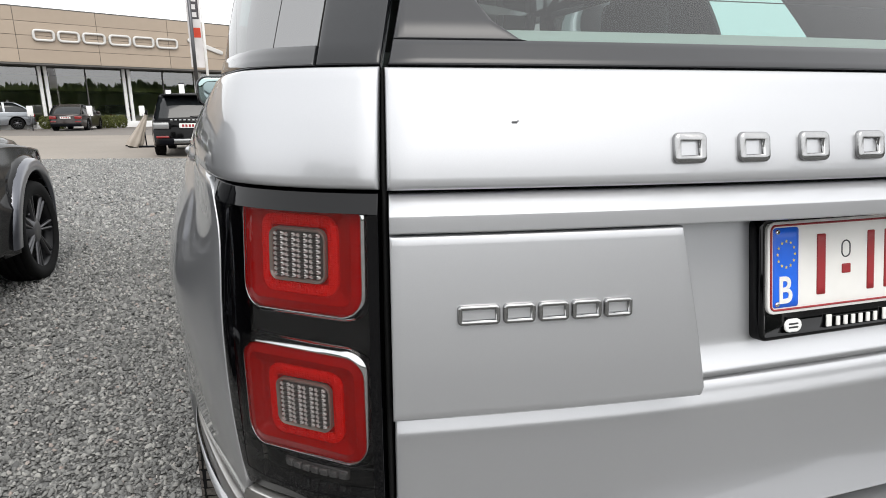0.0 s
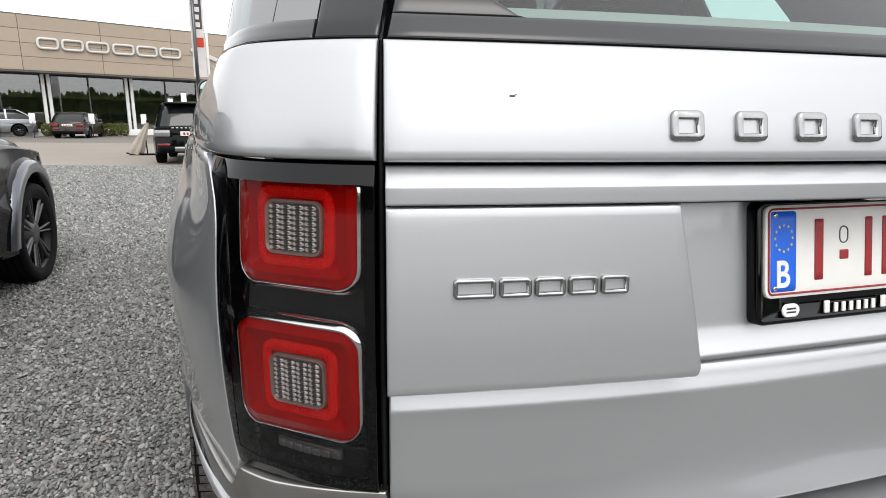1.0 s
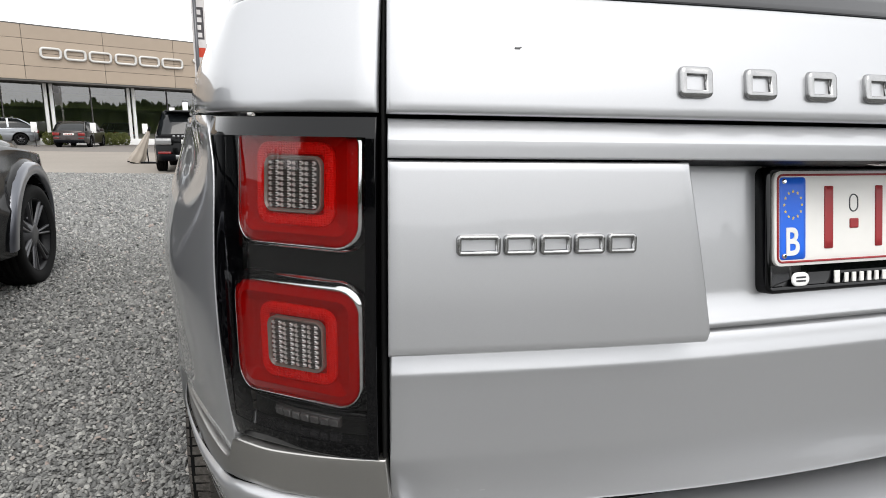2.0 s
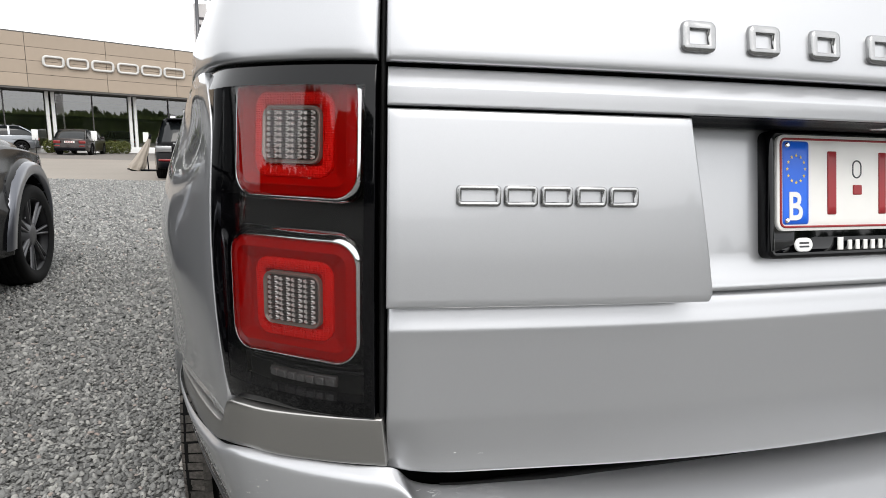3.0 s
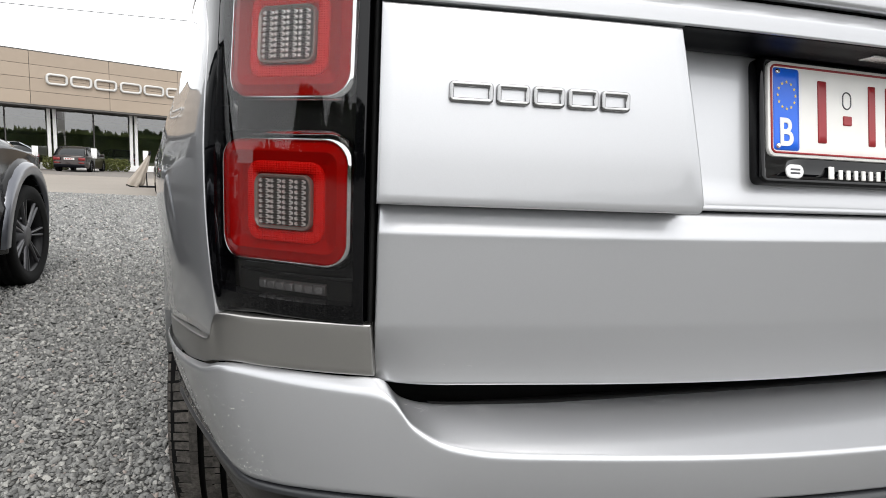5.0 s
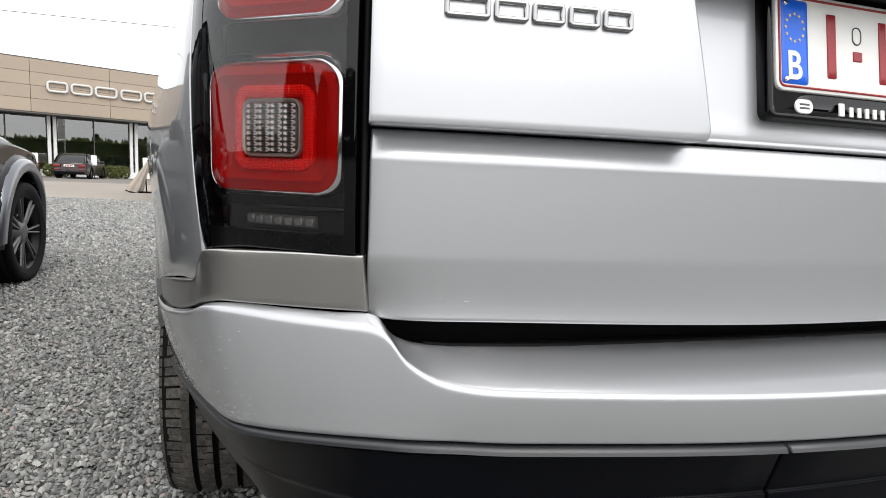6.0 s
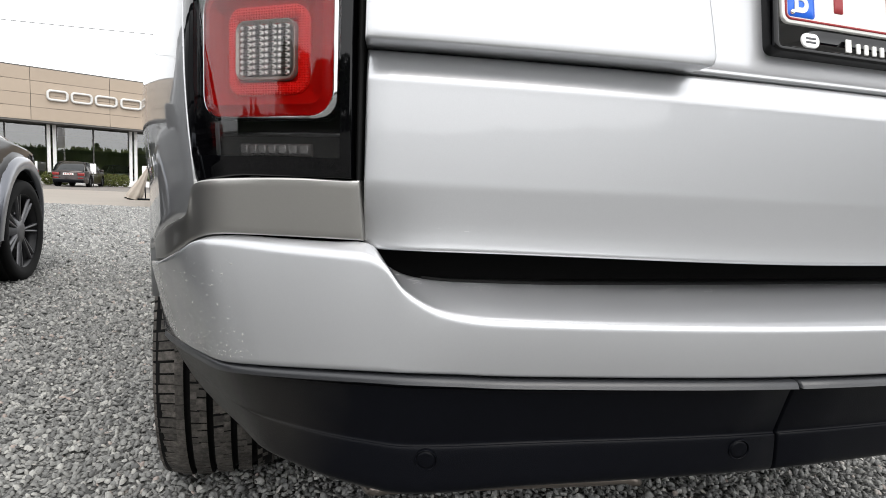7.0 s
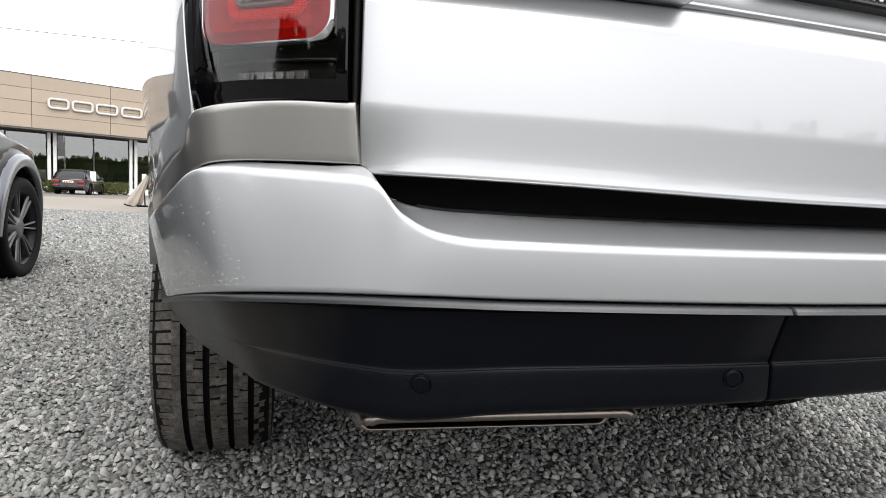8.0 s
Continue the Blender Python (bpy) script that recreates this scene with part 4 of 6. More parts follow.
for _ in range(30):
    i = g.randrange(2, 34)
    p = lerp(lerp(shelf_line[i], shelf_line[i + 1], g.random()), lip_line[i], g.uniform(0.13, 0.26))
    r, start, bend = g.uniform(0.0015, 0.005), g.uniform(0, 6.3), g.uniform(1.5, 4.5)
    arc = [p + Vector((r * 1.7 * math.cos(start + bend * k / 7), r * math.sin(start + bend * k / 7), 0)) for k in range(8)]
    slope = (lip_line[i] - shelf_line[i])
    arc = [Vector((q.x, q.y, p.z + (q.y - p.y) * slope.z / slope.y + 0.0006)) for q in arc]
    thick = g.uniform(0.0003, 0.0007)
    add_grid(bm, [[q + Vector((0, thick, thick * slope.z / slope.y)) for q in arc], arc])
tagged(part("rub_marks", bm, SCUFF, bumper, "pale rubbed curls on the bumper's shelf"), kind="stuff")

# small scuff left by an insect
bm = bmesh.new()
stack(bm, skin, 0.5965, 0.6030, 1.2366, 1.2390, 0.0009, ((0, -0.0003), (0.0003, 0.0006)), n=3)
stack(bm, skin, 0.5945, 0.5975, 1.2385, 1.2397, 0.0006, ((0, -0.0003), (0.0003, 0.0006)), n=3)
part("squashed_insect", bm, LIP_GREY, tailgate, "tiny dark insect mark")

# greenhouse
def roof_line(s):
    x, y, nx, ny = plan_at(abs(s))
    ry = lerp(y, 2.2, 0.10) + 0.34 * knots(((0.3, 1), (1.1, 0.75), (1.9, 0)), abs(s))
    ry = min(ry, 3.25)
    return Vector(((-1 if s < 0 else 1) * x * 0.71, ry, 1.785 - 0.02 * (abs(x) / 1.04) ** 2))


def house(s, v, lift=0.0):
    """The cabin's skin between the waist (v = 0) and the roof (v = 1)."""
    low, top = skin(s, 1.2925, -0.010 + 0.009 * knots(((0.88, 0), (1.3, 1)), abs(s))), roof_line(s)
    _, _, nx, ny = plan_at(abs(s))
    n = Vector(((-1 if s < 0 else 1) * nx, ny, 0.25))
    return lerp(low, top, v) + n * (0.045 * math.sin(math.pi * min(v, 1)) * 0.9 + lift)


bm = bmesh.new()
panel(bm, house, -0.726, 0.726, 0.004, 0.055, 50, 4, roll=0.003, flange=0.02)
for sgn in (1, -1):
    panel(bm, lambda s, v, l: house(sgn * s, v, l), lambda v: 0.575 + 0.085 * min(1.0, v * 6) ** 0.5, 0.726, 0.055, 1.0, 16, 24, roll=0.003, flange=0.02)
panel(bm, house, -0.6, 0.6, 0.93, 1.0, 40, 4, roll=0.003, flange=0.02)
part("rear_window_surround", bm, PILLAR, car, "dark gloss border of the rear window")
bm = bmesh.new()
add_grid(bm, [[house(s, v, -0.004) for s in [-0.70 + 1.40 * i / 40 for i in range(41)]] for v in [0.045 + 0.91 * j / 16 for j in range(17)]])
pane = part("rear_window", bm, PANE, car, "green tinted rear window")
pane.visible_shadow = False
bm = bmesh.new()
add_grid(bm, [[house(s, v, -0.012) for s in [-0.60 + 1.20 * i / 40 for i in range(41)]] for v in (0.045, 0.085)])
part("window_inner_edge", bm, PAINT_WHITE, car, "pale inner edge of the window")
bm = bmesh.new()
for v in (0.16, 0.22, 0.28, 0.34, 0.40):
    add_grid(bm, [[house(s, v + k, -0.006) for s in [-0.58 + 1.16 * i / 30 for i in range(31)]] for k in (0, 0.003)])
part("heater_wire", bm, SEAL, car)
for sign in (1, -1):
    def wall(s, v, l):
        return house(sign * s, v, l)
    b = bmesh.new()
    panel(b, wall, 0.7415, 0.822, 0.004, 1.0, 12, 24, roll=0.003, flange=0.02)
    part("rear_pillar", b, SMOKE, car, "dark gloss rear pillar")
    b = bmesh.new()
    panel(b, wall, 0.825, side_s(3.4), 0.004, 0.045, 64, 3, roll=0.002, flange=0.015)
    part("waist_trim", b, WAIST_GLOSS, car, "dark gloss waist trim")
    for k, (s0, s1) in enumerate(((0.825, 0.8925), (0.894, side_s(0.60)), (side_s(0.615), side_s(1.25)), (side_s(1.38), side_s(2.55)), (side_s(2.57), side_s(3.35)))):
        b = bmesh.new()
        add_grid(b, [[wall(lerp(s0, s1, i / 16), lerp(0.045, 0.93, j / 12), -0.003) for i in range(17)] for j in range(13)])
        g = part("side_window", b, SIDE_PANE if k == 2 else DARK_PANE, car, "green tinted side window" if k == 2 else "dark tinted side window")
        g.visible_shadow = False
    b = bmesh.new()
    panel(b, lambda s, v, l: wall(s, v, l - 0.035), 0.76, lambda v: side_s(0.77 + 0.15 * v), 0.0, 0.97, 12, 12, roll=0.003, flange=0.01)
    part("pillar_lining", b, CABIN, car, "grey inner pillar lining")
    for y0, y1 in ((0.595, 0.62), (1.25, 1.38), (2.545, 2.575)):
        b = bmesh.new()
        panel(b, wall, side_s(y0), side_s(y1), 0.03, 0.97, 3, 14, roll=0.002, flange=0.015)
        part("window_post", b, GLOSS_BLACK, car)
    b = bmesh.new()
    panel(b, wall, 0.80, side_s(3.4), 0.925, 1.0, 40, 3, roll=0.003, flange=0.02)
    part("roof_rail", b, GLOSS_BLACK, car)
# roof and bonnet
bm = bmesh.new()
rows = []
for k in (1.0, 0.85, 0.6, 0.3, 0.0):
    rows.append([Vector((p.x * k, lerp(1.9, p.y, 0.55 + 0.45 * k), p.z + 0.035 * (1 - k * k))) for p in [roof_line(s) for s in [-side_s(3.3) + 2 * side_s(3.3) * i / 120 for i in range(121)]]])
add_grid(bm, rows)
part("roof", bm, GLOSS_BLACK, car, "black roof")
bm = bmesh.new()
add_grid(bm, [[Vector((x * wide, y, z - 0.05 * abs(x) ** 3)) for x in [-1 + 2 * i / 16 for i in range(17)]] for y, z, wide in ((3.25, 1.27, 0.95), (3.7, 1.24, 0.97), (4.2, 1.20, 0.97), (4.55, 1.14, 0.92), (4.68, 1.05, 0.88), (4.76, 0.85, 0.86), (4.76, 0.50, 0.88), (4.6, 0.40, 0.9))])
part("bonnet_and_nose", bm, SILVER, car)
bm = bmesh.new()
add_grid(bm, [[Vector((x * wide, y, z)) for x in [-1 + 2 * i / 12 for i in range(13)]] for y, z, wide in ((3.35, 1.27, 0.90), (2.9, 1.55, 0.80), (2.62, 1.765, 0.71))])
g = part("windscreen", bm, PANE, car)
g.visible_shadow = False
# cabin floor, dark seats' backs and underbody
bm = bmesh.new()
box(bm, -0.70, 0.70, 0.12, 3.3, 0.50, 0.66, 0.02)
box(bm, -0.60, 0.60, 0.42, 3.3, 0.29, 0.52, 0.03)
part("underbody", bm, MATT_BLACK, car)
bm = bmesh.new()
add_grid(bm, [[skin(s, 1.275, -0.03) * 1.0 for s in [-side_s(3.3) + 2 * side_s(3.3) * i / 80 for i in range(81)]], [Vector((skin(s, 1.275, -0.03).x * 0.9, lerp(skin(s, 1.275, -0.03).y, 1.6, 0.12), 1.10)) for s in [-side_s(3.3) + 2 * side_s(3.3) * i / 80 for i in range(81)]]])
part("cabin_lining", bm, CABIN, car)
bm = bmesh.new()
add_grid(bm, [[Vector((x, y, 1.08)) for x in (-0.74, 0, 0.74)] for y in (0.12, 1.0, 2.0, 3.3)])
part("load_cover", bm, CABIN, car)
for x in (-0.42, 0.42):
    for y in (1.15, 2.15):
        bm = bmesh.new()
        box(bm, x - 0.25, x + 0.25, y, y + 0.14, 1.0, 1.38, 0.05)
        box(bm, x - 0.12, x + 0.12, y + 0.02, y + 0.11, 1.42, 1.60, 0.04)
        part("seat_back", bm, CABIN, car)

# door mirrors and handles
MIRROR = shader("tinted_mirror", (0.40, 0.50, 0.50), rough=0.02, metal=1.0)
for sign in (1, -1):
    b = bmesh.new()
    add_grid(b, [[Vector((sign * (-1.08 + (a) ), y, zz)) for a, zz in rounded_loop(-0.125 * k, 0.115 * k, 1.345 - 0.088 * k, 1.345 + 0.088 * k, 0.06 * k, 5)] for y, k in ((3.04, 0.93), (3.05, 1.0), (3.10, 1.0), (3.18, 0.8), (3.22, 0.4))], close=True)
    shell = part("door_mirror", b, GLOSS_BLACK, car, "black door mirror")
    b = bmesh.new()
    stack(b, flat((sign * -1.085, 3.032, 1.345), (0.97, sign * 0.10, 0), (0, -0.06, 0.99)), -0.105, 0.10, -0.075, 0.075, 0.05, ((0, 0), (0.003, 0.002)), n=5)
    part("mirror_glass", b, MIRROR, shell, "silvered mirror glass")
    b = bmesh.new()
    box(b, *sorted((sign * -1.02, sign * -0.93)), 3.06, 3.15, 1.27, 1.31, 0.01)
    part("mirror_arm", b, GLOSS_BLACK, shell)
    for y in (1.42, 2.45):
        b = bmesh.new()
        tube(b, catmull([(sign * -1.045, y - 0.11, 1.122), (sign * -1.070, y - 0.08, 1.124), (sign * -1.074, y + 0.06, 1.126), (sign * -1.045, y + 0.10, 1.126)], 5), 0.013, 8)
        part("door_handle", b, SILVER, car, "silver door handle")


# wheels
def wheel(parent, centre, out, radius=0.375, wide=0.275, spokes=10, tread=True, rim_mat=ALLOY, rim=0.66):
    """A road wheel; out is the side (+1 or -1 along x) that its spokes show."""
    cx, cy, cz = centre
    o = Vector(centre)
    h = wide / 2
    R = radius
    Q = radius * rim / 0.66
    b = bmesh.new()
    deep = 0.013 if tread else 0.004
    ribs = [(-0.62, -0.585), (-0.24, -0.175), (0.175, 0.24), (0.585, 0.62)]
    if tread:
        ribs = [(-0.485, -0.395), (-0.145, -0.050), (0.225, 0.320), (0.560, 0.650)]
    prof = [(-h * 0.86, Q * 0.60), (-h * 0.99, Q * 0.68), (-h * 1.0, (Q * 0.68 + R * 0.94) / 2), (-h * 0.97, R * 0.92), (-h * 0.90, R * 0.968)]
    for a0, a1 in ribs:
        crown = lambda a: R - 0.008 * abs(a) ** 3
        prof += [(h * (a0 - 0.004), crown(a0)), (h * a0, crown(a0) - deep), (h * a1, crown(a1) - deep), (h * (a1 + 0.004), crown(a1))]
    prof += [(h * 0.90, R * 0.968), (h * 0.97, R * 0.92), (h * 1.0, (Q * 0.68 + R * 0.94) / 2), (h * 0.99, Q * 0.68), (h * 0.86, Q * 0.60)]
    lathe(b, prof, o, 96 if tread else 48)
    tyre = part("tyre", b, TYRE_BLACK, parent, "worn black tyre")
    if tread:
        b = bmesh.new()
        n = 128
        rnd = random.Random(8)
        edges = [(-0.95, -0.490), (-0.390, -0.150), (-0.045, 0.220), (0.325, 0.555), (0.655, 0.95)]
        for q, (a0, a1) in enumerate(edges):
            outer = q in (0, 4)
            w = rnd.uniform(0, 0.05)
            end = w + math.tau
            while w < end:
                step = math.tau / n * rnd.uniform(0.8, 1.25) * (1.25 if outer else 1.0)
                w2 = min(w + step, end)
                lean = (0.010 if q % 2 else -0.010) * rnd.uniform(0.6, 1.4)
                # shoulder blocks: a closed rib beside the groove, slots open to the sidewall; inner ribs: crossed by fine slits
                inner = lerp(a0, a1, 0.72 if q == 0 else 0.28)
                if q == 0:
                    cuts = [(a0, inner, 0.20), (inner, a1, 0.05)]
                elif q == 4:
                    cuts = [(a0, inner, 0.05), (inner, a1, 0.20)]
                else:
                    c = lerp(a0, a1, rnd.uniform(0.3, 0.7))
                    cuts = [(a0, c, rnd.choice((0.04, 0.10, 0.16))), (c, a1, rnd.choice((0.04, 0.10, 0.16)))]
                for e0, e1, gap in cuts:
                    shift = rnd.uniform(-0.22, 0.22) * step * (0.25 if outer else 1.0)
                    up_by = rnd.uniform(0.0016, 0.0026)
                    f0, f1 = w + shift, w2 + shift - gap * step
                    pts = []
                    for r_in in (-0.006, up_by):
                        for aa, v in ((e0, f0), (e1, f0 + lean * (e1 - e0) / (a1 - a0)), (e1, f1 + lean * (e1 - e0) / (a1 - a0)), (e0, f1)):
                            r = R - 0.008 * abs(aa) ** 3 + r_in - (0.010 * max(0, abs(aa) - 0.6) / 0.33)
                            pts.append(b.verts.new(o + Vector((h * aa, r * math.cos(v), r * math.sin(v)))))
                    for f in ((4, 5, 6, 7), (0, 1, 5, 4), (1, 2, 6, 5), (2, 3, 7, 6), (3, 0, 4, 7)):
                        b.faces.new([pts[i] for i in f])
                w = w2
        # blocks paler with dirt than the black carcass: groove shade put into the colour
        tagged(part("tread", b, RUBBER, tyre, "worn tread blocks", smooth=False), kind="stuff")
    b = bmesh.new()
    s = out
    lathe(b, [(s * h * 0.80, Q * 0.655), (s * h * 0.86, Q * 0.63), (s * h * 0.80, Q * 0.595), (s * h * 0.2, Q * 0.56), (-s * h * 0.8, Q * 0.58)], o, 48)
    disc = part("rim", b, RIM_DARK, parent, "dark alloy rim")
    b = bmesh.new()
    lathe(b, [(s * h * 0.45, Q * 0.30), (s * h * 0.70, Q * 0.17), (s * h * 0.74, Q * 0.09), (s * h * 0.73, 0.001)], o, 24)
    part("hub", b, rim_mat, disc)
    b = bmesh.new()
    lathe(b, [(s * h * 0.1, Q * 0.50), (s * h * 0.14, Q * 0.49), (s * h * 0.14, Q * 0.12)], o, 32)
    part("brake_disc", b, SEAL, disc)
    for k in range(spokes):
        for twin in ((-0.19, 0.19) if spokes < 6 else (-0.10, 0.10)):
            w = k * math.tau / spokes + twin
            e, t = Vector((0, math.cos(w), math.sin(w))), Vector((0, -math.sin(w), math.cos(w)))
            b = bmesh.new()
            sp = []
            for r, half, f in ((0.14, 0.0065, 0.70), (0.36, 0.008, 0.76), (0.60, 0.011, 0.82)):
                c = o + e * Q * r + Vector((s * h * f, 0, 0))
                sp.append([c - t * half - Vector((s * 0.02, 0, 0)), c - t * half * 0.8, c + t * half * 0.8, c + t * half - Vector((s * 0.02, 0, 0))])
            add_grid(b, sp)
            part("spoke", b, rim_mat, disc)
    return tyre


for y in (WHEEL_Y, FRONT_Y):
    for sign in (1, -1):
        w = new("wheel")
        w.parent = car
        near = sign > 0 and y == WHEEL_Y
        wheel(w, (sign * -0.917, y, WHEEL_Z - 0.004), -sign, tread=near)

# ---- other parked cars ----
def gloss_paint(name, base, metal=0.5):
    return shader(name, base, rough=0.28, metal=metal, grain=0.06, grain_size=500, coat=0.7, patch=0.05, spec=0.2)


# paler than the black body: sky mirrored on the flares put into the colour
FLARE = shader("sky_paled_flare", (0.115, 0.12, 0.138), rough=0.3, metal=0.75, grain=0.06, grain_size=500, coat=0.8)
BROWN_GREY = gloss_paint("brown_grey_paint", (0.035, 0.026, 0.024))
BLACK_PAINT = shader("black_paint", (0.003, 0.003, 0.0034), rough=0.10, grain=0.1, spec=0.22)
PALE_SILVER = gloss_paint("pale_silver_paint", (0.27, 0.285, 0.305), 0.8)
CAR_GLASS = shader("dark_car_glass", (0.012, 0.014, 0.015), rough=0.05, grain=0.1)
TAIL_RED = shader("tail_lamp_red", (0.20, 0.012, 0.012), rough=0.15, coat=0.6)
LAMP_CLEAR = shader("lamp_clear", (0.36, 0.36, 0.36), rough=0.12, metal=0.6)


def parked_car(name, label, at, turn, paint, length, width, waist, roof, axles, radius, cabin, clear=0.24, flare_out=0.0, group="cars at the showroom", spokes=7, taper=0.14, lamps="low", rim=0.66, flares=None, bonnet=None):
    """A parked car: rear end at its origin, nose along its own +y. cabin: (rear foot, rear top, front top, front foot)."""
    body_thing = thing(name, label, "car", (*at, 0), turn, group)
    arch = radius + 0.075
    hw = width / 2
    ys = sorted({round(length * i / 30, 3) for i in range(31)} | {round(c + arch * math.cos(math.pi * k / 14), 3) for c in axles for k in range(15)} | {0.06, 0.15, length - 0.06, length - 0.15})

    def half(y):
        e = abs(2 * y / length - 1)
        return hw * (1 - taper * e ** 7)

    def wz(y):
        return waist * knots(((0, 0.93), (0.25, 0.985), (cabin[0] + 0.3, 1.0), (cabin[3], 0.985), (length - 0.3, 0.88), (length, 0.74)), y)

    def bottom(y):
        z = clear + (0.10 if y < 0.2 or y > length - 0.2 else 0)
        for c in axles:
            if abs(y - c) < arch:
                z = max(z, radius + math.sqrt(arch ** 2 - (y - c) ** 2))
        return z

    rows = []
    for y in ys:
        zb, zt = bottom(y), wz(y)
        row = [Vector((-half(y) + 0.05, y, zb + 0.01))]
        for j in range(13):
            z = lerp(zb, zt, j / 12)
            k = (z - 0.62) / 0.5
            bulge = 0.0
            for c in axles:
                bulge = max(bulge, flare_out * knots(((arch, 1), (arch + 0.07, 0.8), (arch + 0.10, 0.0)), math.hypot(y - c, z - radius)))
            row.append(Vector((-half(y) * (1 - 0.055 * k * k) + 0.012 * math.exp(-((z - 0.75) / 0.03) ** 2) - bulge, y + (0.05 * k if y < 0.1 else 0), z)))
        row += [Vector((-half(y) * 0.80, y, zt + 0.035)), Vector((-half(y) * 0.4, y, zt + 0.05)), Vector((0, y, zt + 0.055))]
        rows.append(row)
    b = bmesh.new()
    add_grid(b, rows, mirror=True)
    for row in (rows[0], rows[-1]):
        add_grid(b, [row, [Vector((-p.x, p.y, p.z)) for p in row]])
    weld(b)
    body = part("body", b, paint, body_thing)
    # cabin
    f = cabin
    hy = [f[0], lerp(f[0], f[1], 0.5), f[1], lerp(f[1], f[2], 0.33), lerp(f[1], f[2], 0.66), f[2], lerp(f[2], f[3], 0.5), f[3]]
    hz = [0, 0.55, 0.97, 1.0, 1.0, 0.97, 0.55, 0]
    rows = []
    for y, k in zip(hy, hz):
        zw = wz(y) + 0.02
        zr = lerp(zw, roof, k)
        h0, h1 = half(y) * 0.94, half(y) * lerp(0.93, 0.72, k)
        rows.append([Vector((-h0, y, zw)), Vector((-lerp(h0, h1, 0.5) - 0.015 * k, y, lerp(zw, zr, 0.5))), Vector((-h1, y, zr - 0.02 * k)), Vector((-h1 * 0.6, y, zr + 0.02 * k)), Vector((0, y, zr + 0.03 * k))])
    b = bmesh.new()
    add_grid(b, rows, mirror=True)
    weld(b)
    part("cabin_glass", b, CAR_GLASS, body_thing, "dark glazing")
    b = bmesh.new()
    top = [[p + Vector((0, 0, 0.006)) for p in r[2:]] for r in rows[2:6]]
    add_grid(b, [[p + Vector((0, -0.05, -0.05)) for p in top[0]]] + top + [[p + Vector((0, 0.05, -0.04)) for p in top[-1]]], mirror=True)
    weld(b)
    part("roof", b, paint, body_thing)
    for i, j in ((0, 2), (3, 3), (5, 7)):
        for sgn in (1, -1):
            b = bmesh.new()
            if i == j:
                base = [rows[i][k].copy() for k in (0, 1, 2)]
                strips = [[p + Vector((-0.008, d, 0)) for p in base] for d in (-0.05, 0.05)]
            else:
                a_, m_, c_ = rows[i], rows[(i + j) // 2], rows[j]
                edge = [a_[1] if i == 5 else a_[0], m_[1], c_[2] if i == 0 else c_[0]]
                if i == 5:
                    edge = [a_[2], m_[2], c_[1]]
                else:
                    edge = [a_[1], m_[2], c_[2]]
                strips = [[p + Vector((-0.010, d, 0.004)) for p in edge] for d in (-0.06, 0.06)]
            add_grid(b, [[Vector((sgn * p.x, p.y, p.z)) for p in s] for s in strips])
            part("pillar", b, paint, body_thing)
    if flares:
        for c in axles:
            for sgn in (1, -1):
                b = bmesh.new()
                ring = []
                for w in [radians(-4 + 188 * k / 28) for k in range(29)]:
                    line = []
                    for r, out in ((arch - 0.004, -0.05), (arch - 0.004, 0.008), (arch + 0.004, 0.014), (arch + 0.060, 0.012), (arch + 0.082, 0.004), (arch + 0.088, -0.03)):
                        y, z = c + r * math.cos(w), radius + r * math.sin(w)
                        k = (z - 0.62) / 0.5
                        line.append(Vector((-sgn * (half(y) * (1 - 0.055 * k * k) + flare_out + out), y, z)))
                    ring.append(line)
                add_grid(b, ring)
                part("arch_flare", b, flares, body_thing, "metallic arch flare with sky sheen put into its blue-grey")
    if bonnet:
        y0, y1, high = bonnet
        b = bmesh.new()
        rows = []
        for k in range(13):
            y = lerp(y0, y1, k / 12)
            top = high * knots(((0, 1.0), (0.45, 0.985), (0.75, 0.945), (0.92, 0.89), (1.0, 0.80)), k / 12)
            h = half(y) - 0.055 - 0.10 * (k / 12) ** 4
            rows.append([Vector((-h, y, wz(y) - 0.10)), Vector((-h + 0.002, y, top - 0.105)), Vector((-h + 0.012, y, top - 0.055)), Vector((-h + 0.035, y, top - 0.022)), Vector((-h + 0.09, y, top)), Vector((-h * 0.5, y, top + 0.022)), Vector((0, y, top + 0.026))])
        add_grid(b, rows, mirror=True)
        weld(b)
        part("bonnet", b, paint, body_thing, "gloss black bonnet")
    # lamps, plate, bumper
    rear = half(0.0)
    lz = waist * 0.80
    for sgn in (1, -1):
        b = bmesh.new()
        box(b, *sorted((sgn * rear * 0.58, sgn * (rear + 0.01))), -0.035, 0.20, lz - 0.08, lz + 0.08, 0.02)
        part("tail_lamp", b, LAMP_CLEAR if lamps == "high" else TAIL_RED, body_thing, "tail lamp")
        b = bmesh.new()
        box(b, *sorted((sgn * rear * 0.6, sgn * rear * 0.95)), -0.05, 0.1, 0.50, 0.56, 0.012)
        part("rear_reflector", b, TAIL_RED, body_thing, "red reflector")
        b = bmesh.new()
        fr = half(length)
        box(b, *sorted((sgn * fr * 0.55, sgn * (fr + 0.01))), length - 0.22, length + 0.02, waist * 0.64, waist * 0.76, 0.02)
        part("headlamp", b, LAMP_CLEAR, body_thing, "headlamp")
        b = bmesh.new()
        box(b, *sorted((sgn * (hw - 0.04), sgn * (hw + 0.17))), f[3] - 0.55, f[3] - 0.42, waist - 0.02, waist + 0.14, 0.03)
        part("door_mirror", b, paint, body_thing)
    b = bmesh.new()
    box(b, -0.26, 0.26, -0.045, -0.005, lz - 0.06, lz + 0.055, 0.005)
